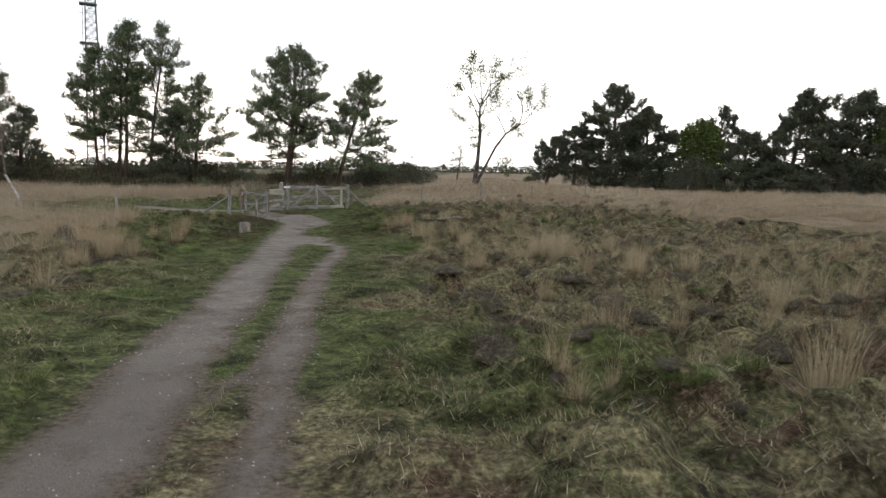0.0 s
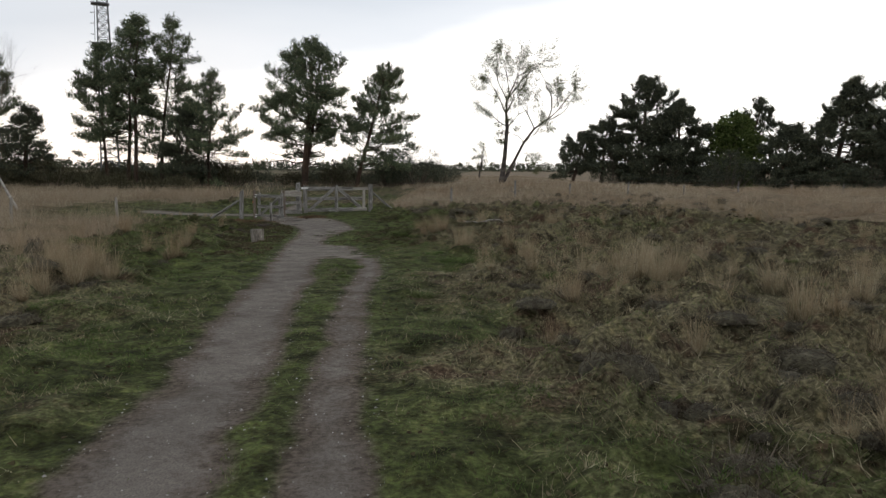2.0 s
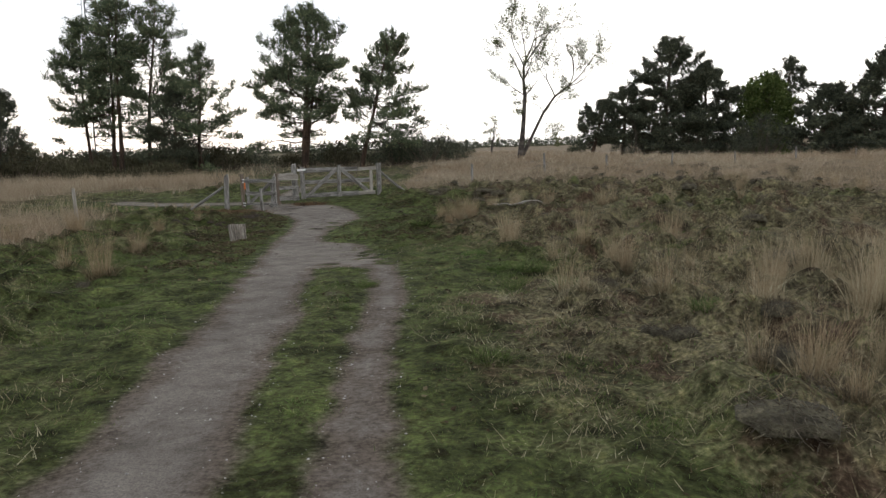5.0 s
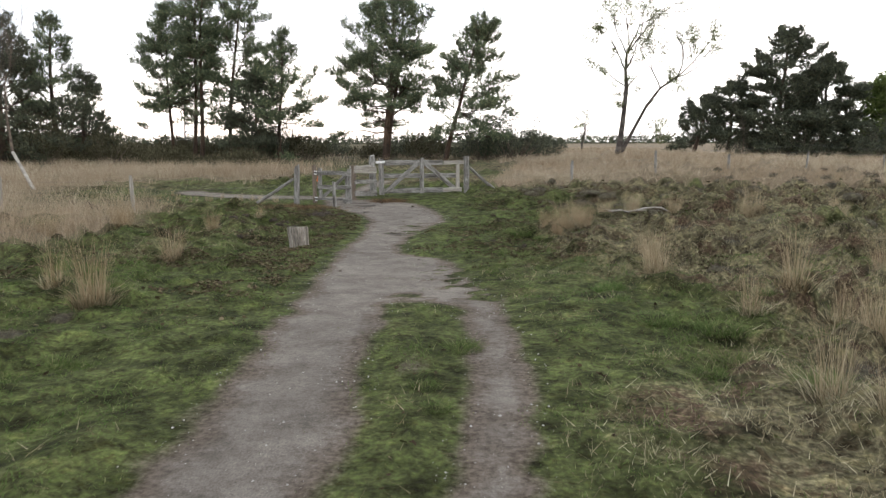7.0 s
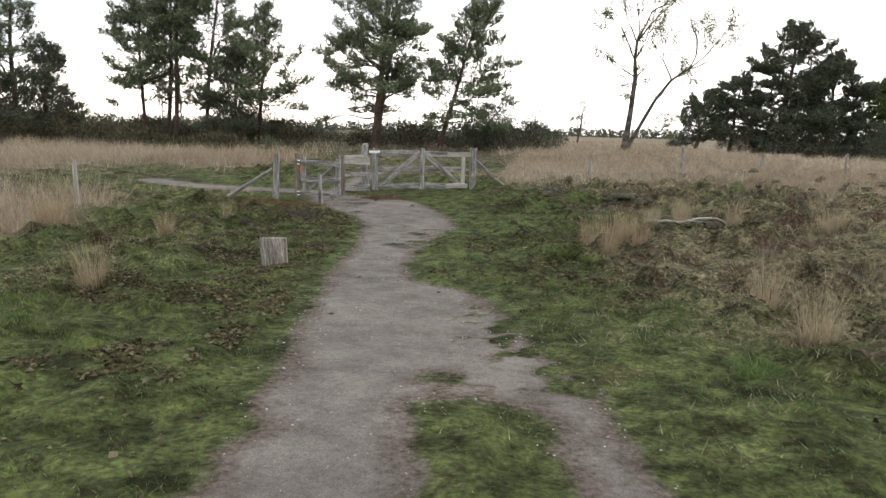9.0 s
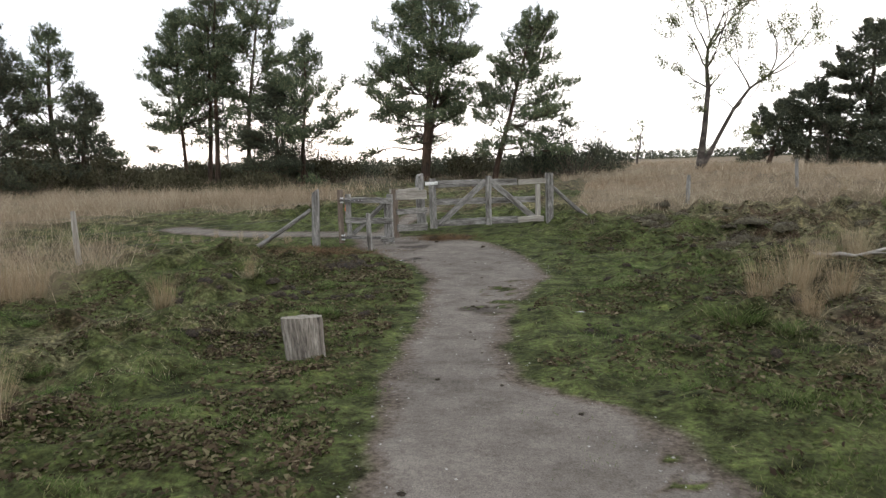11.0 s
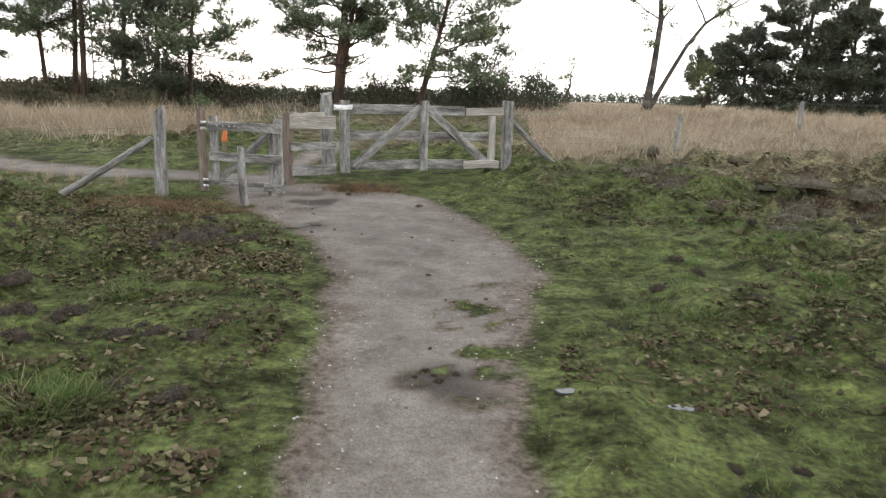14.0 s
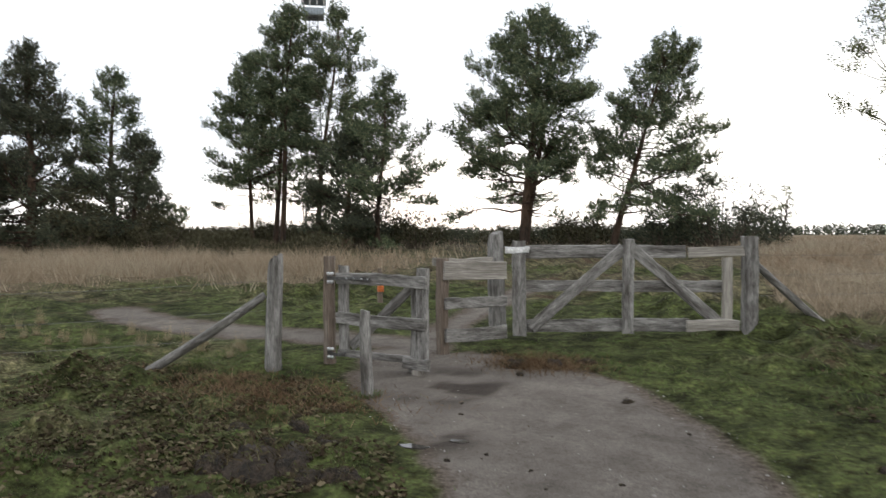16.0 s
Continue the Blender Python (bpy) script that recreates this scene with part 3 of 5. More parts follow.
def standing_post(name, x, y, height, rad, mat, label, category, group="", lean=(0, 0), square=0.0, top=0.5):
    z = gz(x, y)
    ob = new(name, (board(height + 0.25, square, square * 0.9, next_seed(), 0.012) if square else round_post(height + 0.25, rad, next_seed(), top)).mesh(name, mat, not square))
    ob.matrix_basis = pose(x, y, z, lean[1], lean[0], random.uniform(0, 360) if not square else 20) @ pose(0, 0, -0.25, 0, -90, 0)
    return tagged(ob, label, category, group)


def bolt(parent, place, rad=0.016, length=0.03):
    p = Pile()
    s = 8
    a = np.arange(s) * 2 * math.pi / s
    for k, (r0, d) in enumerate(((rad, 0.0), (rad, -length * 0.7), (rad * 0.6, -length))):
        p.add(np.column_stack([r0 * np.cos(a), np.full(s, d), r0 * np.sin(a)]))
    p.q.append(np.array([(k * s + i, k * s + (i + 1) % s, k * s + s + (i + 1) % s, k * s + s + i) for k in range(2) for i in range(s)]))
    p.add(np.vstack([np.column_stack([rad * 0.6 * np.cos(a), np.full(s, -length), rad * 0.6 * np.sin(a)]), [(0, -length, 0)]]), t=[(i, (i + 1) % s, s) for i in range(s)])
    return part("bolt", p.mesh("bolt", STEEL), parent, "galvanised bolt head", pose(*place))


def field_gate():
    """A five-piece field gate, level, hung on the tall post and shut against the square one."""
    a, b = Vector((-7.86, 32.7)), Vector((-5.2, 33.72))
    d = b - a
    L = d.length
    g = thing("field_gate", (a.x, a.y, -0.53), "closed weathered grey timber field gate with crossed braces", "gate", turn=math.degrees(math.atan2(d.y, d.x)))
    plank(g, "hinge_stile", (0.06, -0.03, 0.0), (0.05, -0.03, 1.22), 0.17, 0.075, WOOD_GREY)
    plank(g, "middle_stile", (1.43, -0.06, 0.03), (1.44, -0.06, 1.235), 0.14, 0.05, WOOD_GREY)
    plank(g, "end_stile", (L - 0.17, -0.06, 0.12), (L - 0.16, -0.06, 1.0), 0.125, 0.05, WOOD_LIGHT, "bleached pale end stile")
    plank(g, "top_rail", (0.1, 0.03, 1.075), (L - 0.66, 0.03, 1.075), 0.165, 0.045, WOOD_GREY)
    plank(g, "middle_rail", (0.1, 0.03, 0.64), (L - 0.1, 0.03, 0.63), 0.145, 0.045, WOOD_GREY)
    plank(g, "bottom_rail", (0.1, 0.03, 0.115), (L - 0.62, 0.03, 0.13), 0.165, 0.045, WOOD_GREY)
    plank(g, "top_rail_end", (L - 0.64, -0.03, 1.065), (L + 0.06, -0.03, 1.085), 0.125, 0.04, WOOD_LIGHT, "newer pale repair board")
    plank(g, "bottom_rail_end", (L - 0.68, -0.1, 0.125), (L - 0.02, -0.1, 0.14), 0.14, 0.04, WOOD_LIGHT, "newer pale repair board")
    plank(g, "brace", (0.2, -0.02, 0.09), (1.38, -0.03, 1.12), 0.145, 0.04, WOOD_GREY)
    plank(g, "brace", (1.47, -0.02, 1.14), (L - 0.24, -0.03, 0.16), 0.145, 0.04, WOOD_GREY)
    plank(g, "hinge_strap", (-0.13, -0.08, 1.1), (0.17, -0.08, 1.11), 0.075, 0.012, STEEL, "galvanised hinge strap")
    bolt(g, (0.1, -0.09, 1.11))
    bolt(g, (0.02, -0.09, 1.11))
    return g


def kissing_gate():
    """The small swing gate and the rail panel that returns to the tall gate post."""
    a, b = Vector((-9.38, 30.78)), Vector((-8.22, 30.66))
    d = b - a
    L = d.length
    g = thing("wicket_gate", (a.x, a.y, -0.7), "weathered grey wooden wicket gate with three rails", "gate", turn=math.degrees(math.atan2(d.y, d.x)))
    plank(g, "hinge_stile", (0.13, 0.0, 0.17), (0.12, 0.0, 1.13), 0.12, 0.05, WOOD_GREY)
    plank(g, "free_stile", (L - 0.16, 0.03, 0.0), (L - 0.14, 0.03, 1.04), 0.11, 0.06, WOOD_GREY)
    plank(g, "free_stile", (L - 0.04, -0.01, 0.14), (L - 0.03, -0.01, 1.12), 0.125, 0.07, WOOD_GREY)
    plank(g, "top_rail", (0.06, -0.05, 0.995), (L + 0.03, -0.05, 0.975), 0.125, 0.045, WOOD_GREY)
    plank(g, "middle_rail", (0.07, -0.05, 0.56), (L + 0.02, -0.05, 0.545), 0.125, 0.045, WOOD_GREY)
    plank(g, "bottom_rail", (0.06, -0.02, 0.17), (L - 0.1, -0.02, 0.165), 0.075, 0.045, WOOD_GREY)
    plank(g, "foot_block", (L - 0.24, -0.06, 0.14), (L + 0.06, -0.06, 0.13), 0.12, 0.06, WOOD_GREY)
    plank(g, "foot", (L - 0.08, -0.05, -0.16), (L - 0.08, -0.05, 0.08), 0.1, 0.08, WOOD_LIGHT, "pale stub foot")
    plank(g, "brace", (0.2, 0.035, 0.24), (L - 0.17, 0.035, 0.94), 0.1, 0.03, WOOD_GREY)
    for z in (1.0, 0.17):
        plank(g, "hinge", (-0.04, -0.082, z), (0.2 if z < 0.5 else 0.52, -0.082, z - 0.005), 0.035, 0.012, WIRE, "dull galvanised strap hinge")
        for x in (-0.01, 0.035):
            bolt(g, (x, -0.09, z + 0.045), 0.02, 0.03)
            bolt(g, (x, -0.09, z - 0.045), 0.02, 0.03)
    for x in (0.22, 0.32, 0.42, 0.5):
        bolt(g, (x, -0.088, 0.998), 0.009, 0.012)

    a, b = Vector((-8.46, 31.7)), Vector((-7.98, 32.45))
    d = b - a
    L = d.length
    p = thing("rail_panel", (a.x, a.y, -0.64), "weathered timber rail panel beside the wicket gate", "fence panel", turn=math.degrees(math.atan2(d.y, d.x)))
    plank(p, "post", (0.0, 0, -0.1), (0.0, 0.0, 1.13), 0.13, 0.12, WOOD_BROWN)
    plank(p, "top_plank", (-0.04, -0.09, 0.99), (L, -0.11, 0.965), 0.22, 0.045, WOOD_LIGHT, "broad bleached top plank")
    plank(p, "rear_plank", (-0.08, 0.09, 1.09), (L - 0.06, 0.1, 1.08), 0.1, 0.035, WOOD_LIGHT, "pale yellow new board behind the top plank")
    plank(p, "middle_rail", (-0.02, -0.09, 0.6), (L, -0.11, 0.58), 0.13, 0.04, WOOD_GREY)
    plank(p, "bottom_rail", (-0.02, -0.09, 0.22), (L, -0.11, 0.2), 0.16, 0.04, WOOD_GREY)


field_gate()
kissing_gate()
standing_post("gate_post", -8.12, 32.8, 1.38, 0.115, WOOD_GREY, "tall weathered grey gate post with split top", "post", lean=(-1.5, 1), top=0.2)
standing_post("gate_post", -5.06, 33.84, 1.19, 0.1, WOOD_GREY, "square weathered grey gate post at the gate's end", "post", square=0.19)
standing_post("hinge_post", -9.46, 30.8, 1.2, 0.075, WOOD_BROWN, "reddish brown timber hinge post of the wicket gate", "post", square=0.13)
standing_post("fence_post", -9.85, 30.3, 1.2, 0.095, WOOD_GREY, "leaning split grey end post of the wire fence", "post", "fence posts", lean=(-1.0, 0))
standing_post("bollard", -8.43, 29.76, 0.78, 0.058, WOOD_GREY, "short round grey wooden bollard before the wicket gate", "post", lean=(0.4, 0), top=0.2)


def strut(a, b, rad, label):
    A, B = Vector((a[0], a[1], gz(a[0], a[1]) + a[2])), Vector((b[0], b[1], gz(b[0], b[1]) + b[2]))
    ob = new("fence_strut", round_post((B - A).length, rad, next_seed()).mesh("fence_strut", WOOD_GREY, True))
    ob.matrix_basis = between(A, B)
    return tagged(ob, label, "strut", "fence struts")


strut((-11.3, 29.85, -0.1), (-9.97, 30.3, 0.76), 0.05, "slanting grey timber strut against the fence end post")
strut((-4.1, 34.5, -0.1), (-4.98, 33.9, 0.74), 0.055, "slanting grey timber strut against the gate post")


# ---- wire fence ----
EAST = [(-1.46, 36.4), (1.79, 38.4), (4.75, 39.6), (8.1, 41.0), (11.5, 42.3), (14.9, 43.4), (18.3, 44.3), (21.7, 45.2), (25.1, 46.0), (28.5, 46.8)]
WEST = [(-13.75, 27.7), (-17.4, 26.9), (-21.0, 26.2), (-24.6, 25.6)]
for i, (x, y) in enumerate(EAST):
    standing_post("fence_post", x, y, (0.84 if i < 2 else 0.58) + 0.05 * (i % 3), 0.055 if i < 3 else 0.045, WOOD_GREY, "slim round grey fence post in dry grass", "post", "fence posts", lean=(random.uniform(-3, 3), random.uniform(-2, 2)))
for i, (x, y) in enumerate(WEST):
    standing_post("fence_post", x, y, 1.05, 0.05, WOOD_LIGHT, "slim pale fence post in tall dry grass", "post", "fence posts", lean=(random.uniform(-2, 2), 0))


def wire_run(points, levels):
    for h in levels:
        for a, b in zip(points, points[1:]):
            p = Pile()
            n = 6
            ring = []
            for k in range(n + 1):
                u = k / n
                x, y = a[0] + (b[0] - a[0]) * u, a[1] + (b[1] - a[1]) * u
                z = (gz(*a) * (1 - u) + gz(*b) * u) + h - 0.05 * math.sin(math.pi * u) * (0.6 + h * 0.3)
                ring.append([(x, y - 0.002, z - 0.0015), (x, y + 0.002, z - 0.0015), (x, y, z + 0.0025)])
            v = np.array(ring).reshape(-1, 3)
            p.add(v, q=[(i * 3 + j, i * 3 + (j + 1) % 3, i * 3 + 3 + (j + 1) % 3, i * 3 + 3 + j) for i in range(n) for j in range(3)])
            tagged(new("fence_wire", p.mesh("fence_wire", WIRE)), "thin slack rusty fence wire between posts", "wire", "fence wires")


wire_run([(-5.0, 33.9)] + EAST, (0.35, 0.62, 0.88))
wire_run([(-9.95, 30.3)] + WEST, (0.32, 0.6, 0.92))


# ---- stump, branch, marker ----
def stump():
    r = np.random.default_rng(5)
    s, n = 28, 7
    x, y = -6.43, 22.25
    z = gz(x, y)
    a = np.arange(s) * 2 * math.pi / s
    lobes = 0.04 * np.sin(2 * a + 1) + 0.025 * np.sin(5 * a + 2.2) + 0.016 * r.normal(0, 1, s)
    v = []
    for i in range(n + 1):
        u = i / n
        rr = 0.186 * (1.0 - 0.1 * math.sin(u * 2.4) + 0.13 * u) * (1 + lobes * (1.2 - 0.4 * u)) - (0.012 if i == n else 0)
        v.append(np.column_stack([rr * np.cos(a), rr * np.sin(a), np.full(s, -0.15 + 0.53 * u + (0.0 if i < n else 0.004)) + r.normal(0, 0.003, s) - 0.17 * u ** 8 * rr * np.cos(a - 1.25)]))
    p = Pile()
    p.add(np.concatenate(v), q=[(i * s + k, i * s + (k + 1) % s, i * s + s + (k + 1) % s, i * s + s + k) for i in range(n) for k in range(s)])
    t = thing("tree_stump", (x, y, z), "sawn grey weathered tree stump in short grass", "stump", turn=20)
    t.matrix_basis = t.matrix_basis @ pose(0, 0, 0, 2, -3, 0)
    m = surface("stump_side", [(0.36, (0.06, 0.05, 0.042)), (0.5, (0.2, 0.175, 0.15)), (0.68, (0.36, 0.33, 0.29))], 6.0, (2.5, 2.5, 0.3), 5.0, 0.92, 1.0, 0.02, blotch=0.48)
    part("bark_side", p.mesh("bark_side", m, True), t)
    rings = [v[-1]] + [np.column_stack([v[-1][:, 0] * f, v[-1][:, 1] * f, 0.384 + (v[-1][:, 2] - 0.384) * f + h + r.normal(0, 0.003, s)]) for f, h in ((0.8, 0.004), (0.5, 0.0), (0.2, -0.006))]
    c = Pile()
    c.add(np.vstack(rings + [np.array([[0, 0, 0.376]])]), q=[(k * s + i, k * s + (i + 1) % s, k * s + s + (i + 1) % s, k * s + s + i) for k in range(3) for i in range(s)], t=[(3 * s + i, 3 * s + (i + 1) % s, 4 * s) for i in range(s)])
    part("sawn_top", c.mesh("sawn_top", WOOD_END), t, "pale sawn end grain")


stump()


def tube(p, pts, rads, sides=6):
    pts, rads = np.asarray(pts, float), np.asarray(rads, float)
    tan = np.gradient(pts, axis=0)
    tan /= np.linalg.norm(tan, axis=1)[:, None] + 1e-9
    ref = np.where(np.abs(tan[:, 2:3]) > 0.9, np.array([[1.0, 0, 0]]), np.array([[0, 0, 1.0]]))
    u = np.cross(tan, ref)
    u /= np.linalg.norm(u, axis=1)[:, None] + 1e-9
    w = np.cross(tan, u)
    a = np.arange(sides) * 2 * math.pi / sides
    v = pts[:, None, :] + rads[:, None, None] * (np.cos(a)[None, :, None] * u[:, None, :] + np.sin(a)[None, :, None] * w[:, None, :])
    n = len(pts) - 1
    i, k = np.meshgrid(np.arange(n), np.arange(sides), indexing="ij")
    q = np.stack([i * sides + k, i * sides + (k + 1) % sides, (i + 1) * sides + (k + 1) % sides, (i + 1) * sides + k], -1).reshape(-1, 4)
    p.add(v.reshape(-1, 3), q=q)


def fallen_branch():
    p = Pile()
    r = np.random.default_rng(3)
    n = 9
    xs = np.linspace(-0.6, 1.0, n)
    ys = 27.75 + 0.12 * (xs + 0.6) + r.normal(0, 0.03, n)
    zs = np.array([gz(x, y) for x, y in zip(xs, ys)]) + 0.1 + 0.05 * np.sin(xs * 3)
    zs[0] -= 0.1
    zs[-1] -= 0.09
    tube(p, np.column_stack([xs, ys, zs]), np.linspace(0.035, 0.018, n), 7)
    tube(p, [(0.2, ys[4], zs[4]), (0.5, ys[4] - 0.15, zs[4] + 0.02), (0.75, ys[4] - 0.25, zs[4] - 0.06)], [0.018, 0.012, 0.006], 5)
    tagged(new("fallen_branch", p.mesh("fallen_branch", PALE_BARK, True)), "bare bleached fallen branch lying in dry grass", "branch")


fallen_branch()


def marker_post():
    x, y = -10.9, 34.8
    t = thing("marker_post", (x, y, gz(x, y)), "small dark post with an orange painted marker", "marker post")
    part("post", round_post(0.75, 0.045, 8).mesh("post", WOOD_BROWN, True), t, "", pose(0, 0, -0.15, 0, -90, 0))
    part("marker", round_post(0.26, 0.055, 9).mesh("marker", ORANGE, True), t, "orange painted band", pose(0.02, -0.015, 0.2, 0, -90, 0))


marker_post()


# ---- trees ----
def sprays(p, centres, sizes, count, length, width, flat=0.55, r=rng, up=0.25):
    """Around each centre a clump of slim triangular leaves or needles, pointing outwards and a little up."""
    c = np.repeat(np.asarray(centres, float), count, 0)
    s = np.repeat(np.asarray(sizes, float), count)
    n = len(c)
    d = r.normal(0, 1, (n, 3))
    d /= np.linalg.norm(d, axis=1)[:, None]
    rad = r.uniform(0.15, 1.0, n) ** 0.6 * s
    pos = c + d * rad[:, None] * np.array([1, 1, flat])
    way = d + r.normal(0, 0.6, (n, 3)) + np.array([0, 0, up])
    way /= np.linalg.norm(way, axis=1)[:, None]
    side = np.cross(way, r.normal(0, 1, (n, 3)))
    side /= np.linalg.norm(side, axis=1)[:, None] + 1e-9
    ln = (length * r.uniform(0.6, 1.4, n))[:, None]
    wd = (width * r.uniform(0.6, 1.4, n))[:, None]
    v = np.stack([pos - side * wd / 2, pos + side * wd / 2, pos + way * ln], 1).reshape(-1, 3)
    p.add(v, t=np.arange(n * 3).reshape(-1, 3))


def brushes(p, base, way, length, count, needle, width, r):
    """Pine shoots: round each shoot's axis a brush of slim needles that point outwards and forwards."""
    base, way = np.asarray(base, float), np.asarray(way, float)
    way = way / (np.linalg.norm(way, axis=1)[:, None] + 1e-9)
    B, W, L = np.repeat(base, count, 0), np.repeat(way, count, 0), np.repeat(np.asarray(length, float), count)
    m = len(B)
    pos = B + W * (L * r.uniform(0.0, 1.0, m))[:, None]
    side = np.cross(W, r.normal(0, 1, (m, 3)))
    side /= np.linalg.norm(side, axis=1)[:, None] + 1e-9
    nd = side + W * r.uniform(0.35, 1.2, m)[:, None]
    nd /= np.linalg.norm(nd, axis=1)[:, None]
    across = np.cross(nd, r.normal(0, 1, (m, 3)))
    across /= np.linalg.norm(across, axis=1)[:, None] + 1e-9
    wd = (width * r.uniform(0.6, 1.3, m))[:, None]
    v = np.stack([pos - across * wd / 2, pos + across * wd / 2, pos + nd * (needle * r.uniform(0.6, 1.3, m))[:, None]], 1).reshape(-1, 3)
    p.add(v, t=np.arange(m * 3).reshape(-1, 3))


def limb_path(a, way, length, r, n=5, lift=0.15, wob=0.12):
    pts = [np.array(a, float)]
    w = np.array(way, float)
    w /= np.linalg.norm(w)
    for i in range(n):
        w = w + r.normal(0, wob, 3) + np.array([0, 0, lift / n])
        w /= np.linalg.norm(w)
        pts.append(pts[-1] + w * length / n)
    return np.array(pts)


def pine(x, y, h, label, seed, outline, rad=0.2, limbs=50, lean=0.0, mat=None, group="scots pines", second=None, twigs=3.8, per=8, needle=(0.155, 0.044), count=8, dead=0.0, shoot=0.36):
    """A Scots pine. outline: heights with the crown's reach to the west and east of the foot; dead: height up to which limbs are mostly bare."""
    r = np.random.default_rng(seed)
    t = thing("pine_tree", (x, y, gz(x, y)), label, "tree", group)
    wood, leaf = Pile(), Pile()
    us = np.linspace(0, 1, 12)
    trunk = np.column_stack([lean * us ** 1.25 + 0.16 * np.sin(us * 6 + seed) * us, 0.2 * np.sin(us * 4 + seed) * us, -0.2 + (h + 0.05) * us])
    tube(wood, trunk, rad * (1.12 - 0.98 * us ** 0.9) + 0.012, 9)
    stems = [trunk]
    if second:
        t2 = trunk * np.array([1, 1, 0.9]) + np.column_stack([second * (0.12 + us), 0.3 * us, 0 * us])
        tube(wood, t2, rad * 0.72 * (1.12 - 0.98 * us ** 0.9) + 0.012, 8)
        stems.append(t2)
    zs, west, east = (np.array(q, float) for q in zip(*outline))
    B, W, L = [], [], []
    whorl = max(4, int((h - zs[0]) / 0.62))
    for k in range(limbs):
        v = (k + r.uniform(0, 1)) / limbs
        v = 0.7 * v + 0.3 * (math.floor(v * whorl) + 0.5) / whorl
        z = zs[0] + (h * 0.985 - zs[0]) * v
        stem = stems[k % len(stems)] if z < stems[k % len(stems)][-1, 2] - 0.3 else trunk
        ang = k * 2.4 + r.uniform(-0.8, 0.8)
        slope = -0.12 + 0.75 * v ** 1.4
        tx = float(np.interp(z, stem[:, 2], stem[:, 0]))
        zt = min(h, z + 0.8 * slope)
        l, e = float(np.interp(zt, zs, west)), float(np.interp(zt, zs, east))
        c, q = math.cos(ang), math.sin(ang)
        across = max(0.35, (e - tx) if c > 0 else (tx - l))
        deep = max(0.35, 0.45 * (e - l))
        reach = max(0.4, math.hypot(across * c, deep * q) * r.uniform(0.6, 1.06))
        z0 = max(0.3, z - 0.12 * reach * max(slope, 0))
        foot = np.array([np.interp(z0, stem[:, 2], stem[:, j]) for j in range(3)])
        pts = limb_path(foot, (c, q, slope + r.normal(0, 0.14)), reach * 1.04, r, 6, 0.3, 0.2)
        tube(wood, pts, np.linspace(max(0.02, rad * 0.3 * (1 - v * 0.75) * min(1, reach / 2.5)), 0.009, 7), 5)
        bare = z < dead
        if bare and r.uniform() < 0.4:
            continue
        n = max(3, int(reach * twigs))
        for f in np.linspace(0.7 if bare else 0.3 if reach > 1.2 else 0.15, 1.0, n):
            at = np.array([np.interp(f, np.linspace(0, 1, 7), pts[:, j]) for j in range(3)])
            d = pts[min(6, int(f * 6) + 1)] - pts[min(5, int(f * 6))]
            d = d / (np.linalg.norm(d) + 1e-9)
            for sd in (-1, 1):
                a2 = sd * r.uniform(0.45, 1.25)
                w = np.array([d[0] * math.cos(a2) - d[1] * math.sin(a2), d[0] * math.sin(a2) + d[1] * math.cos(a2), d[2] + r.uniform(-0.05, 0.3)])
                ln = min(1.35, 0.35 + 0.5 * reach * (1.05 - f)) * r.uniform(0.45, 1.15)
                tip = at + w * ln + np.array([0, 0, 0.1 * ln])
                if shoot < 0.4:
                    tube(wood, [at, tip], [0.011, 0.006], 3)
                for g in range(per // 2 if bare else per):
                    u = 1.0 if g < 2 else r.uniform(0.25, 1.05)
                    B.append(at + (tip - at) * u + r.normal(0, 0.1, 3))
                    W.append(w * 0.5 + np.array([0, 0, 0.7]) + r.normal(0, 0.4, 3))
                    L.append(shoot * r.uniform(0.45, 1.15))
    for g in range(10):
        B.append(trunk[-1] + np.array([r.normal(0, 0.1), r.normal(0, 0.1), -r.uniform(0, 0.7)]))
        W.append(np.array([r.normal(0, 0.5), r.normal(0, 0.5), 1.0]))
        L.append(shoot * 1.2)
    brushes(leaf, B, W, L, count, needle[0], needle[1], r)
    part("trunk", wood.mesh("trunk", PINE_BARK, True), t)
    part("crown", leaf.mesh("crown", mat or NEEDLE), t)
    return t


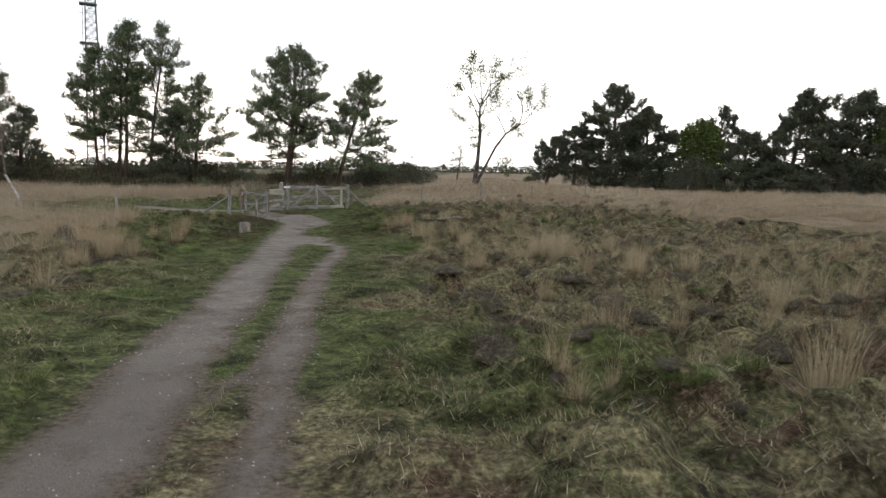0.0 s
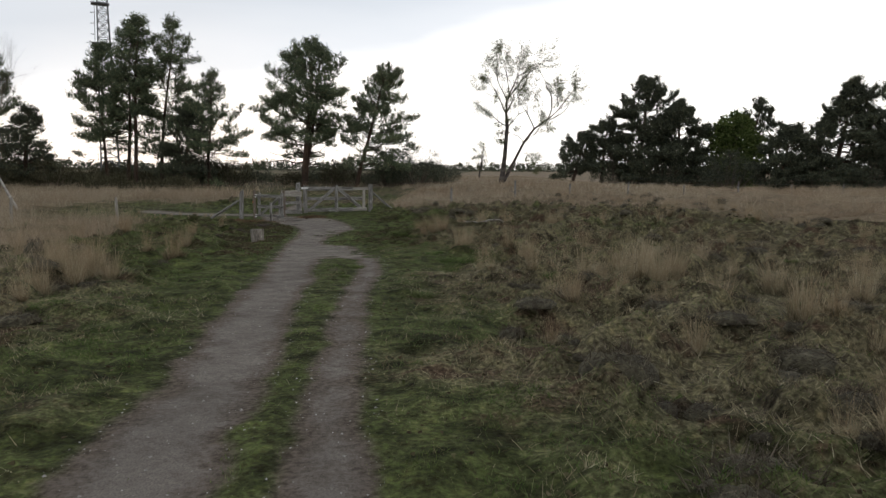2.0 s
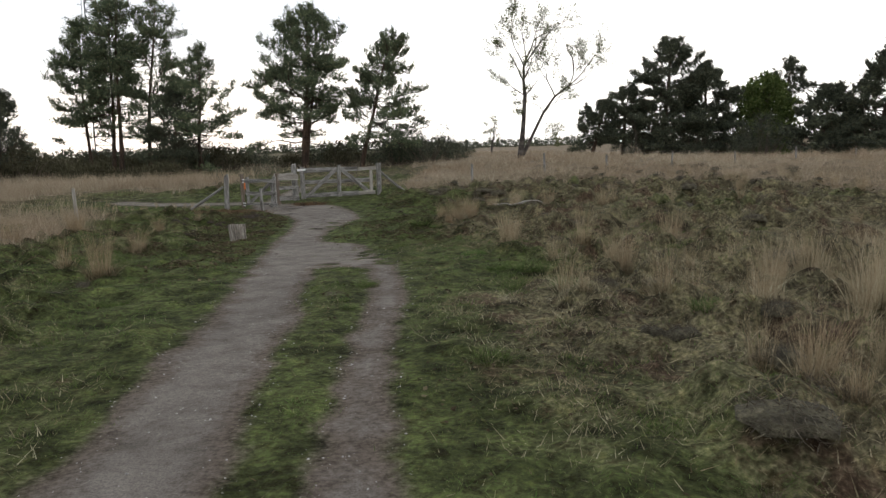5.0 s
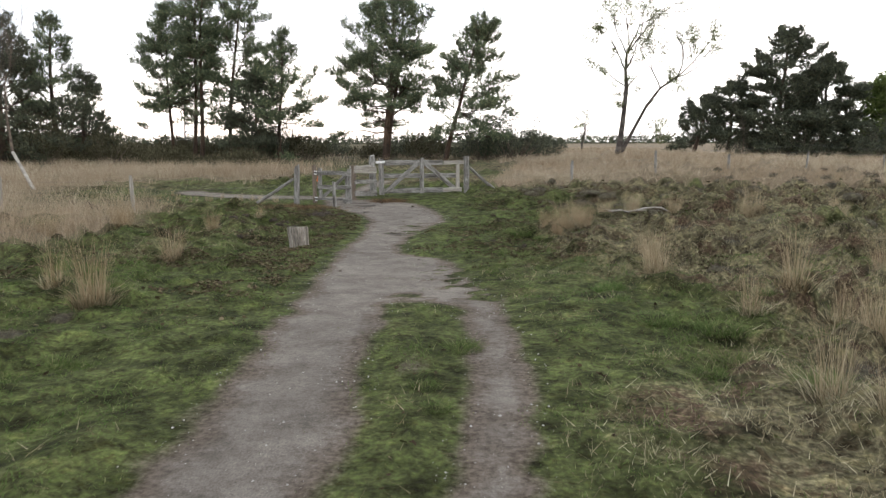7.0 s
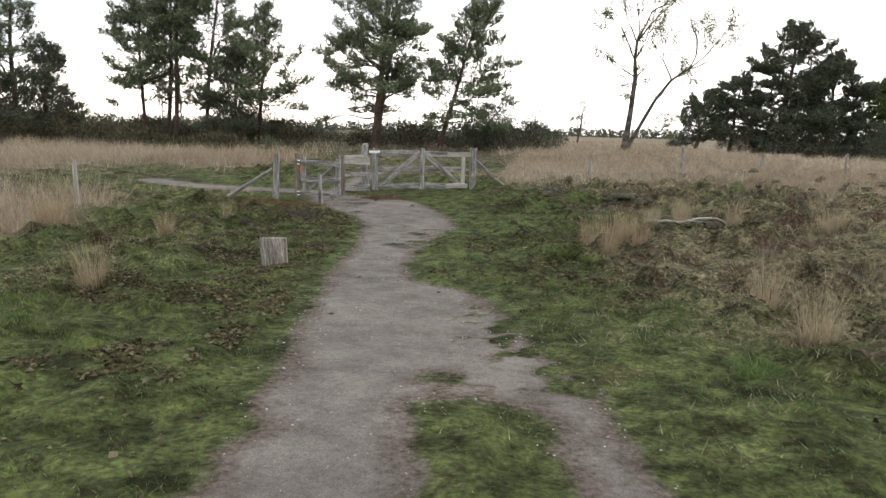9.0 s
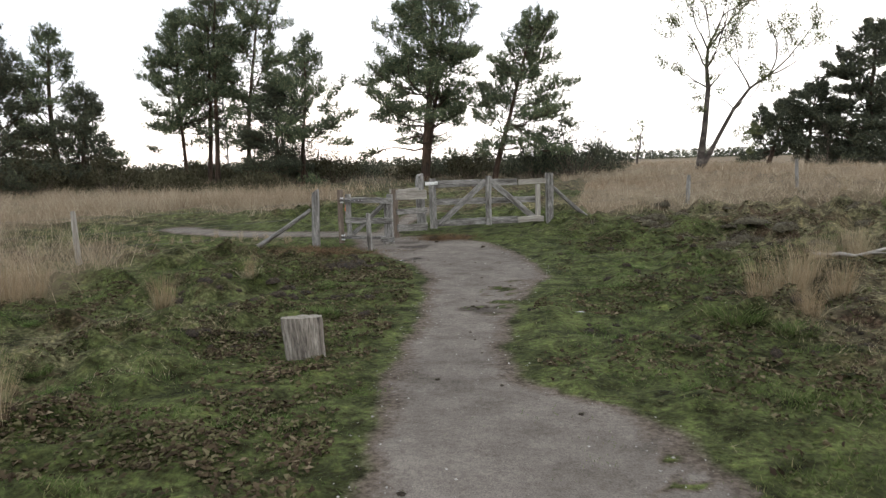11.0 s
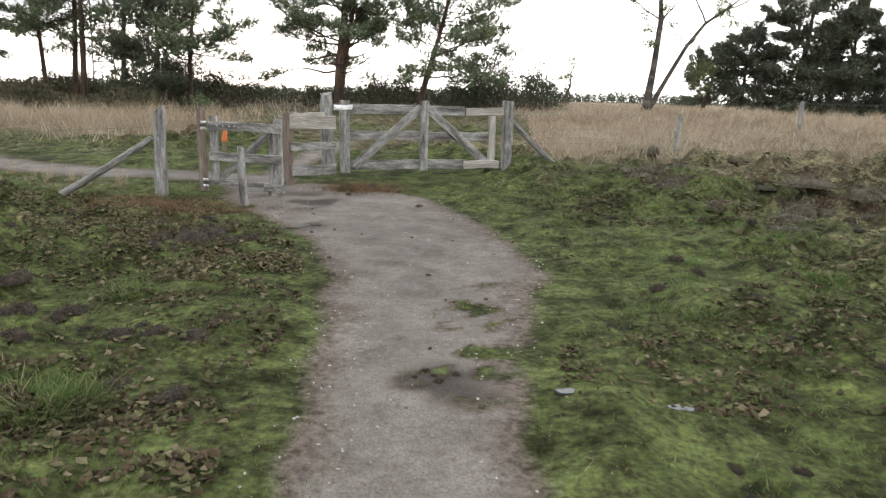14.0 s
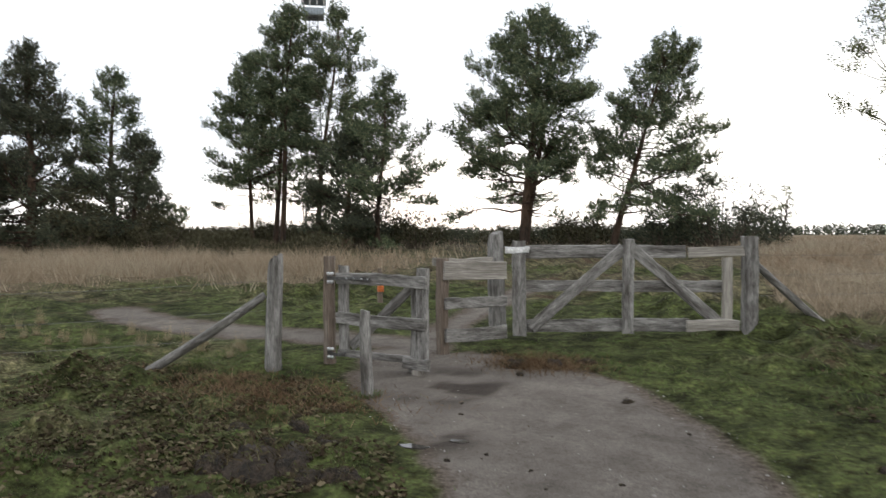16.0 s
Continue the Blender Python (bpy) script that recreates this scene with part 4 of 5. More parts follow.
def broadleaf(x, y, h, label, seed, spread, mat, bark, dens=40, blob=0.7, group="trees", leaf=(0.16, 0.09), clumps=150, base=0.25):
    r = np.random.default_rng(seed)
    t = thing("broadleaf_tree", (x, y, gz(x, y)), label, "tree", group)
    wood, lf = Pile(), Pile()
    us = np.linspace(0, 1, 7)
    trunk = np.column_stack([0.2 * np.sin(us * 4 + seed), 0.2 * np.sin(us * 3), -0.2 + h * 0.8 * us])
    tube(wood, trunk, 0.022 * h * (1.1 - us) + 0.02, 7)
    cs, ss = [], []
    for k in range(clumps):
        v = r.uniform(0, 1)
        rr = spread * math.sqrt(max(0.0, 1 - (2 * v - 0.9) ** 2 / 1.25)) * r.uniform(0.35, 1.0)
        a = r.uniform(0, 6.28)
        c = np.array([rr * math.cos(a), rr * math.sin(a), h * (base + (1 - base) * v) - 0.2 + r.normal(0, 0.15)])
        cs.append(c)
        ss.append(blob * r.uniform(0.5, 1.2))
        if k % 3 == 0:
            s = np.array([np.interp(v * 0.7 + 0.1, us, trunk[:, j]) for j in range(3)])
            m = (s + c) / 2 + r.normal(0, 0.15, 3)
            tube(wood, [s, m, c], [0.05, 0.03, 0.012], 4)
    sprays(lf, cs, ss, dens, leaf[0], leaf[1], 0.8, r, 0.1)
    part("trunk", wood.mesh("trunk", bark, True), t)
    part("crown", lf.mesh("crown", mat), t)
    return t


def grow(wood, tips, a, way, length, rad, depth, r, lift, spread, kids):
    pts = limb_path(a, way, length, r, 4, lift, 0.16)
    tube(wood, pts, np.linspace(rad, rad * 0.55, 5), 6 if depth > 2 else 4 if depth > 1 else 3)
    if depth == 0:
        tips.append(pts[-1])
        tips.append(pts[2])
        return
    d = pts[-1] - pts[-2]
    d /= np.linalg.norm(d)
    for k in range(kids):
        f = 1.0 if k == 0 else r.uniform(0.4, 1.0)
        s = np.array([np.interp(f, np.linspace(0, 1, 5), pts[:, j]) for j in range(3)])
        w = d + r.normal(0, spread * (0.4 if k == 0 else 1.0), 3)
        grow(wood, tips, s, w, length * r.uniform(0.6, 0.85), rad * (0.6 if k == 0 else 0.42), depth - 1, r, lift, spread, kids)


def birch():
    x, y = 1.42, 57.2
    r = np.random.default_rng(12)
    t = thing("birch_tree", (x, y, gz(x, y)), "slender two-stemmed birch with thin spring leaves", "tree")
    wood, tips, leaf = Pile(), [], Pile()
    main = np.array([(0, 0, -0.3), (0.05, 0, 0.6), (0.25, 0, 2.4), (0.4, 0, 4.6), (0.3, 0, 5.7), (0.35, 0.1, 6.7)])
    tube(wood, main, [0.31, 0.215, 0.165, 0.135, 0.1, 0.075], 9)
    second = np.array([(0.15, 0, 0.3), (0.8, 0, 1.6), (1.7, -0.1, 3.4), (2.5, -0.1, 4.5), (3.5, 0, 5.2)])
    tube(wood, second, [0.15, 0.115, 0.098, 0.08, 0.06], 8)
    for s, w, L, rd in ((main[3], (-0.9, 0.2, 0.55), 1.5, 0.05), (main[4], (-0.6, 0.3, 1.0), 1.7, 0.06), (main[4], (0.7, -0.3, 0.9), 1.8, 0.06), (main[5], (0.15, 0.1, 1.0), 2.0, 0.075), (main[5], (0.9, -0.2, 1.1), 2.1, 0.06), (main[5], (-0.5, -0.4, 1.0), 1.7, 0.055), (main[5], (0.5, 0.4, 1.3), 2.0, 0.05), (main[3], (0.8, 0.3, 0.7), 1.5, 0.045),
                        (second[3], (-0.3, 0.2, 1.0), 1.7, 0.055), (second[4], (1.0, 0, 0.5), 1.7, 0.06), (second[4], (0.5, 0.2, 1.1), 1.8, 0.06), (second[4], (0.9, -0.3, 0.15), 1.5, 0.05), (second[2], (0.4, -0.2, 0.2), 1.2, 0.035), (second[2], (-0.4, 0.3, 0.8), 1.2, 0.035), (second[1], (0.8, 0.1, 0.15), 1.0, 0.03)):
        grow(wood, tips, s, w, L, rd, 3, r, 0.25, 0.5, 3)
    tips = np.array(tips)
    sprays(leaf, tips, np.full(len(tips), 0.26), 20, 0.1, 0.06, 0.8, r, -0.2)
    part("trunk", wood.mesh("trunk", BIRCH_BARK, True), t)
    part("crown", leaf.mesh("crown", LEAF), t)


def bare_tree(x, y, h, lean, label, seed, bark, depth=4, kids=3, spread=0.42):
    r = np.random.default_rng(seed)
    t = thing("bare_tree", (x, y, gz(x, y)), label, "tree")
    wood, tips, fine = Pile(), [], Pile()
    k = h / 9.6
    stem = np.array([(0, 0, -0.2), (lean * 0.9, 0, 1.7 * k), (lean, 0, 3.2 * k), (lean * 0.95, 0, h * 0.47)])
    tube(wood, stem[:2], [0.07, 0.055], 7)
    tube(fine, stem[1:], [0.052, 0.04, 0.026], 7)
    for b in range(5):
        grow(fine, tips, stem[3 - b % 2], (0.25 * (lean < 0) + r.normal(0, 0.35), r.normal(0, 0.35), 1.0), h * 0.17, 0.016, depth - 1, r, 0.3, spread, kids)
    part("trunk", wood.mesh("trunk", bark, True), t)
    part("bare_crown", fine.mesh("bare_crown", TWIG, True), t, "fine bare grey twigs")


def shrub(x, y, h, w, seed, label, mat=None, dens=34, group="undergrowth shrubs"):
    r = np.random.default_rng(seed)
    t = thing("shrub", (x, y, gz(x, y)), label, "shrub", group)
    wood, leaf = Pile(), Pile()
    cs, ss = [], []
    n = int(36 * w)
    for k in range(n):
        a, f = r.uniform(0, 6.28), math.sqrt(r.uniform(0, 1))
        top = h * (1 - 0.55 * f * f) * r.uniform(0.3, 1.05)
        e = np.array([w * f * math.cos(a), w * 0.7 * f * math.sin(a), top])
        if k % 2 == 0:
            tube(wood, [(e[0] * 0.3, e[1] * 0.3, -0.1), e * np.array([0.7, 0.7, 0.55]), e], [0.03, 0.02, 0.008], 4)
        cs.append(e)
        ss.append(r.uniform(0.3, 0.65))
    sprays(leaf, cs, ss, dens + 6, 0.18, 0.05, 0.8, r, 0.3)
    part("wood", wood.mesh("stems", TWIG), t)
    part("foliage", leaf.mesh("foliage", mat or SHRUB), t)


DARK = "dark scots pine with dense flat needle pads"
TALL = "tall scots pine with reddish trunk and open needle pads"
pine(-14.15, 56.0, 11.0, TALL, 11, [(1.6, -4.1, 1.8), (2.8, -4.5, 2.2), (4.0, -4.4, 2.7), (5.1, -4.5, 3.4), (6.8, -3.8, 3.9), (7.9, -2.5, 4.4), (8.7, -2.2, 3.5), (10.1, -1.4, 2.3), (11.0, 0.3, 1.4)], 0.23, 104, 0.85, second=0.5, dead=2.9)
pine(-10.0, 56.0, 8.75, TALL, 12, [(1.7, -1.4, 4.7), (2.9, -1.4, 5.9), (3.9, -1.0, 4.5), (5.1, -0.7, 5.5), (6.0, -0.3, 4.2), (7.5, 0.6, 5.1), (8.2, 1.3, 4.3), (8.7, 2.0, 3.4)], 0.16, 66, 2.5, dead=2.1)
pine(-28.85, 56.5, 12.4, TALL, 13, [(2.5, -3.0, 1.5), (5.0, -3.8, 1.8), (8.0, -2.8, 1.8), (10.5, -1.6, 1.7), (12.4, 0.4, 1.3)], 0.14, 64, 1.0, dead=4.5)
pine(-27.75, 55.6, 13.1, TALL, 14, [(3.0, -1.8, 2.0), (6.0, -2.2, 2.3), (9.0, -2.2, 2.3), (11.5, -0.8, 1.9), (13.1, 0.5, 1.2)], 0.15, 68, 0.85, dead=5.5)
pine(-31.0, 57.2, 11.0, TALL, 15, [(2.0, -3.2, 1.4), (4.5, -4.3, 1.7), (7.0, -3.2, 1.8), (9.5, -1.8, 1.4), (11.0, -0.6, 0.5)], 0.12, 62, -0.1, dead=3.2)
pine(-26.05, 56.5, 12.9, TALL, 16, [(2.5, -1.4, 3.0), (5.0, -1.6, 4.0), (7.5, -1.4, 4.2), (9.5, -0.7, 3.5), (11.5, 0.1, 2.7), (12.9, 1.1, 1.8)], 0.14, 66, 1.4, dead=4.5)
pine(-21.55, 55.0, 8.3, TALL, 17, [(1.6, -2.4, 3.4), (3.2, -2.6, 3.4), (5.0, -2.4, 2.5), (6.5, -1.2, 1.5), (8.3, 0.3, 0.7)], 0.12, 50, 0.5, dead=2.2)
pine(-23.2, 54.6, 5.6, DARK, 18, [(0.4, -2.6, 2.5), (2.5, -2.5, 2.4), (4.3, -1.6, 1.7), (5.6, -0.2, 0.5)], 0.14, 52, 0.3, mat=NEEDLE_DARK)
pine(-37.0, 47.7, 9.9, DARK, 19, [(0.3, -4.5, 4.6), (2.5, -4.2, 4.2), (5.0, -3.4, 3.3), (7.4, -2.0, 2.2), (9.9, -0.3, 0.5)], 0.24, 88, 0.1, mat=NEEDLE_DARK)
pine(-42.3, 48.5, 9.4, DARK, 20, [(0.3, -4.6, 4.4), (3.0, -4.2, 4.2), (6.0, -3.2, 3.3), (9.4, -0.4, 0.5)], 0.24, 70, 0.0, mat=NEEDLE_DARK, count=12)
pine(-37.6, 53.2, 9.9, DARK, 21, [(0.8, -3.6, 4.6), (2.6, -3.2, 4.4), (4.4, -2.8, 3.4), (6.6, -2.0, 2.4), (8.4, -1.2, 1.6), (9.9, -0.3, 0.4)], 0.2, 58, 0.2)
pine(-33.6, 51.0, 5.6, DARK, 22, [(0.3, -2.6, 3.0), (2.0, -2.4, 2.8), (4.0, -1.4, 1.8), (5.6, -0.3, 0.4)], 0.16, 46, 0.3, mat=NEEDLE_DARK)
FAR = dict(mat=NEEDLE_DARK, needle=(0.26, 0.075), count=8, twigs=2.8, per=8, shoot=0.46)
pine(16.9, 80.0, 11.6, DARK, 23, [(0.6, -3.0, 5.0), (3.5, -4.6, 5.2), (5.2, -3.2, 4.6), (7.2, -3.4, 5.2), (8.6, -3.4, 4.2), (10.6, -1.4, 3.4), (11.6, 0.2, 1.8)], 0.32, 78, 0.9, **FAR)
pine(21.6, 81.5, 9.4, DARK, 24, [(0.4, -4.6, 4.4), (3.5, -4.4, 4.4), (6.5, -3.4, 3.6), (8.4, -1.6, 2.4), (9.4, -0.4, 0.8)], 0.28, 76, 0.2, **FAR)
pine(9.8, 80.0, 4.9, DARK, 25, [(0.9, -2.6, 2.8), (2.4, -2.4, 3.0), (3.8, -0.8, 2.8), (4.9, 0.8, 2.2)], 0.2, 34, 1.4, **FAR)
pine(13.2, 81.5, 6.6, DARK, 38, [(2.2, -2.4, 3.2), (4.2, -2.6, 3.4), (5.6, -2.0, 2.8), (6.6, -0.4, 1.4)], 0.2, 36, 0.6, **FAR)
broadleaf(28.4, 84.0, 8.7, "dull green oak in fresh leaf among pines", 26, 3.4, LEAF_GREEN, TWIG, 80, 0.8, clumps=300, base=0.03, leaf=(0.26, 0.16))
pine(31.2, 88.0, 10.2, DARK, 27, [(1.5, -2.6, 3.2), (5.0, -2.4, 3.4), (7.4, -1.2, 4.0), (9.2, 0.2, 3.4), (10.2, 0.8, 2.2)], 0.28, 46, 1.6, **FAR)
pine(28.6, 71.0, 6.2, DARK, 28, [(0.3, -3.6, 4.2), (2.5, -3.2, 4.2), (4.6, -1.8, 3.2), (6.2, 0.0, 1.6)], 0.24, 52, 0.6, **FAR)
pine(33.0, 70.0, 10.6, DARK, 29, [(0.3, -5.0, 5.6), (3.5, -4.6, 5.6), (6.0, -2.4, 5.2), (8.0, -0.4, 4.2), (9.4, 0.8, 3.2), (10.6, 1.3, 2.0)], 0.3, 90, 1.4, **FAR)
pine(38.5, 70.5, 10.4, DARK, 30, [(0.3, -5.4, 5.4), (4.0, -5.0, 5.4), (7.0, -3.4, 5.2), (9.2, -0.6, 4.4), (10.4, 1.4, 3.0)], 0.3, 84, 2.0, **FAR)
broadleaf(43.8, 69.0, 8.8, "dull green oak in fresh leaf among pines", 31, 4.0, LEAF_GREEN, TWIG, 80, 0.85, clumps=320, base=0.02, leaf=(0.26, 0.16))
for px, py, ph, ps in ((48.5, 70.5, 10.4, 32), (54.5, 69.0, 10.6, 33)):
    pine(px, py, ph, DARK, ps, [(0.3, -5.4, 5.4), (4.0, -5.0, 5.4), (7.0, -3.4, 5.0), (9.0, -0.8, 4.0), (ph, 0.8, 2.4)], 0.3, 66, 1.5, **FAR)
birch()
bare_tree(-20.6, 31.9, 8.2, -1.0, "bare pale birch with a leaning white stem", 40, PALE_BARK, 5, 4, 0.42)
bare_tree(-33.5, 66.0, 4.2, 0.3, "low bare thorn tree with a twiggy round crown", 41, TWIG, 5, 3, 0.6)
broadleaf(-0.5, 86.5, 4.4, "thin pale young birch alone on the heath", 42, 1.2, LEAF, BIRCH_BARK, 26, 0.45, clumps=34, base=0.35)
bare_tree(13.8, 78.5, 4.6, 0.2, "bare grey bush between the pines", 43, TWIG, 5, 3, 0.5)
sr = np.random.default_rng(99)
for k, (x, y, h, w) in enumerate(((-5.4, 56.8, 3.0, 2.3), (-7.7, 57.5, 2.2, 1.9), (-11.6, 57.0, 1.5, 1.7), (-15.6, 57.5, 1.1, 1.5), (-20.2, 57.0, 1.9, 1.6), (-22.4, 56.6, 3.0, 2.2), (-24.6, 57.5, 2.4, 2.0), (-28.6, 58.6, 1.1, 2.2), (-31.4, 58.8, 1.5, 2.0), (-34.8, 58.4, 1.0, 2.4), (-37.8, 57.0, 1.4, 2.2), (-31.2, 50.0, 2.2, 1.8), (-34.0, 47.6, 3.0, 2.0), (-39.5, 46.2, 3.2, 2.6), (-44.0, 47.0, 3.2, 2.8), (24.6, 82.5, 5.0, 3.0), (25.6, 76.2, 4.4, 3.0), (31.0, 69.0, 5.4, 3.0), (36.0, 69.0, 6.0, 3.0), (41.0, 68.2, 5.6, 3.2), (46.0, 68.5, 5.6, 3.2), (51.5, 68.0, 5.6, 3.2), (19.4, 79.5, 5.0, 3.0), (14.6, 80.5, 3.4, 2.6))):
    shrub(x, y, h, w, 200 + k, "dark tangled undergrowth shrub below the pines", NEEDLE_DARK if (k in (0, 1, 6) or k > 15) else None, 60 if (k in (0, 1, 6) or k > 15) else 40)


for k, (x, y) in enumerate(((-33.0, 63.0), (-30.2, 64.0), (-27.0, 62.5), (-24.4, 63.5), (-21.0, 64.0), (-14.5, 62.0), (-12.4, 63.0), (-9.2, 62.0), (-6.6, 61.0), (-3.8, 62.0))):
    shrub(x, y, sr.uniform(0.9, 1.7), sr.uniform(1.6, 2.4), 300 + k, "dark tangled undergrowth shrub below the pines", NEEDLE_DARK, 44)
for k in range(13):
    x, y = -40.0 + 1.5 * k + sr.uniform(-0.9, 0.9), sr.uniform(47.5, 55.0)
    big = sr.uniform(0, 1)
    shrub(x, y, 0.3 + 1.3 * big * big, sr.uniform(0.8, 1.9), 270 + k, "low dark heather and scrub before the pines", None, 44)


def far_woods():
    """The low line of woods on the skyline all round."""
    r = np.random.default_rng(50)
    leaf = Pile()
    cs, ss = [], []
    for a in np.concatenate([np.arange(-1.1, 1.1, 0.0036), np.arange(1.1, 5.18, 0.012)]):
        for row in range(2):
            d = r.uniform(300, 380)
            x, y = d * math.sin(a), 20 + d * math.cos(a)
            h = (2.4 + 4.2 * vnoise(np.array([a * 60]), np.array([row * 9.0]), 1.0, 4, 3)[0]) * r.uniform(0.7, 1.1)
            for z in np.arange(0.3, h * 0.85, 1.1):
                cs.append((x + r.normal(0, 0.5), y + r.normal(0, 0.5), 0.3 + z))
                ss.append(1.3 * (1.15 - 0.6 * z / h))
    sprays(leaf, cs, ss, 12, 0.9, 0.7, 0.9, r, 0.1)
    tagged(new("far_woods", leaf.mesh("far_woods", NEEDLE_DARK)), "low dark line of distant woods on the skyline", "woods", kind="stuff")
    hedge = Pile()
    cs, ss = [], []
    for x in np.arange(-150, -36, 0.5):
        y = 95 + 6 * math.sin(x * 0.05) + r.normal(0, 1)
        for z in np.arange(0.1, 1.3 * vnoise(np.array([x]), np.array([1.0]), 0.3, 8, 4)[0] ** 2 + 0.1, 0.4):
            cs.append((x, y, gz(x, y) + z))
            ss.append(0.6)
    sprays(hedge, cs, ss, 22, 0.35, 0.16, 0.8, r, 0.3)
    tagged(new("far_hedge", hedge.mesh("far_hedge", SHRUB)), "low dark hedge bank across the far heath", "hedge", kind="stuff")


far_woods()


# ---- lookout tower ----
def lookout_tower():
    t = thing("lookout_tower", (-60.7, 110.0, gz(-60.7, 110.0)), "tall grey steel lattice lookout tower with glazed cabin", "tower", turn=32)
    H, b0, b1 = 32.1, 1.35, 0.62
    corner = ((-1, -1), (1, -1), (1, 1), (-1, 1))

    def at(c, z):
        w = b0 + (b1 - b0) * z / H
        return np.array([c[0] * w, c[1] * w, z])

    for c in corner:
        p = Pile()
        tube(p, [at(c, -0.2), at(c, H / 2), at(c, H)], [0.1, 0.09, 0.08], 6)
        part("leg", p.mesh("leg", TOWER_STEEL), t)
    levels = list(np.linspace(0, H, 25))
    for z0, z1 in zip(levels, levels[1:]):
        p = Pile()
        for k in range(4):
            c, d = corner[k], corner[(k + 1) % 4]
            tube(p, [at(c, z0), at(d, z1)], [0.04, 0.04], 4)
            tube(p, [at(d, z0), at(c, z1)], [0.04, 0.04], 4)
            tube(p, [at(c, z1), at(d, z1)], [0.045, 0.045], 4)
        part("bracing", p.mesh("bracing", TOWER_STEEL), t)
    for z in (7.0, 14.2, 20.5, 26.6):
        w = b0 + (b1 - b0) * z / H + 0.25
        me = board(2 * w + 0.6, 2 * w, 0.14, 7, 0).mesh("landing", TOWER_STEEL)
        part("landing", me, t, "", pose(-w - 0.6, 0, z))
    p = Pile()
    for s in (-0.22, 0.22):
        tube(p, [(-1.75, s - 0.4, 0.0), (-1.0, s - 0.4, H)], [0.035, 0.035], 4)
    for z in np.arange(0.4, H, 0.55):
        x = -1.75 + 0.75 * z / H
        tube(p, [(x, -0.62, z), (x, -0.18, z)], [0.025, 0.025], 4)
        if int(z / 0.55) % 3 == 0:
            a = np.linspace(0, math.pi, 6)
            tube(p, np.column_stack([x - 0.6 * np.sin(a), -0.4 - 0.36 * np.cos(a), np.full(6, z)]), np.full(6, 0.025), 4)
    part("ladder", p.mesh("ladder", TOWER_STEEL), t, "caged climbing ladder")
    cab = part("cabin", board(3.1, 3.1, 1.15, 8, 0, 0.0).mesh("cabin", CAB_PANEL), t, "blue-grey panelled cabin", pose(-1.55, 0, H + 0.62))
    for k in range(4):
        q = pose(0, 0, 0, 0, 0, 90 * k)
        for x in (-1.5, -0.5, 0.5, 1.5):
            part("window_post", board(1.3, 0.1, 0.1, 9, 0).mesh("window_post", CAB_WHITE), t, "white window post", q @ pose(x, -1.48, H + 1.19, 0, -90, 0))
    part("roof", board(3.6, 3.6, 0.2, 10, 0).mesh("roof", CAB_PANEL), t, "flat grey roof", pose(-1.8, 0, H + 2.55))


lookout_tower()


# ---- ground cover ----
def blades(p, x, y, h, w, lean, r, base=-0.01):
    """One upright tapering blade per place."""
    n = len(x)
    a = r.uniform(0, 2 * math.pi, n)
    b = r.uniform(0, 2 * math.pi, n)
    z = ground_z(x, y) + base
    px, py = np.cos(a) * w / 2, np.sin(a) * w / 2
    l = lean * h * r.uniform(0.2, 1.0, n)
    v = np.empty((n, 3, 3))
    v[:, 0] = np.column_stack([x - px, y - py, z])
    v[:, 1] = np.column_stack([x + px, y + py, z])
    v[:, 2] = np.column_stack([x + np.cos(b) * l, y + np.sin(b) * l, z + h])
    p.add(v.reshape(-1, 3), t=np.arange(n * 3).reshape(-1, 3))


def scatter(n, x0, x1, y0, y1, r, power=1.0):
    return r.uniform(x0, x1, n), y0 + (y1 - y0) * r.uniform(0, 1, n) ** power


def short_grass():
    r = np.random.default_rng(1)
    p = Pile()
    for n, box, hh, ww in ((720000, (-9, 4, 1.5, 22), 0.034, 0.0065), (480000, (-14, 3, 18, 33), 0.036, 0.0075), (200000, (-22, 16, 0, 44), 0.05, 0.011)):
        x, y = scatter(n, *box, r)
        d = path_depth(x, y)
        dry, tall = dryness(x, y), tallness(x, y)
        fringe = r.uniform(0, 1, n) < np.clip(np.maximum(0.42 - (d + 0.26 * (vnoise(x, y, 2.4, 41, 3) - 0.5)) * 3.2 + (vnoise(x, y, 3.0, 15, 2) - 0.5) * 1.1, turf_patch(x, y)), 0, 1)
        clear = r.uniform(0, 1, n) < np.clip(1.15 - 0.85 * dry, 0.1, 1) * (1 - tall)
        tuft = r.uniform(0, 1, n) < np.clip((vnoise(x, y, 2.6, 17, 3) - 0.34) * 3.4, 0.2, 1) * np.clip((vnoise(x, y, 7.0, 18, 2) - 0.3) * 4.0, 0.25, 1)
        keep = fringe & clear & tuft
        if hh > 0.045:
            keep &= ~((x > -9) & (x < 4) & (y < 22)) & ~((x > -14) & (x < 3) & (y > 18) & (y < 33))
        x, y, d = x[keep], y[keep], d[keep]
        m = len(x)
        h = hh * r.uniform(0.5, 1.5, m) * (0.55 + 0.9 * smooth01(vnoise(x, y, 2.4, 19, 3), 0.42, 0.78)) * (0.6 + 0.5 * smooth01(-d, 0, 0.8))
        blades(p, x, y, h, ww * r.uniform(0.6, 1.3, m), 1.6, r)
    tagged(new("short_grass", p.mesh("short_grass", GRASS)), "short grazed green grass beside the track", "grass", kind="stuff")


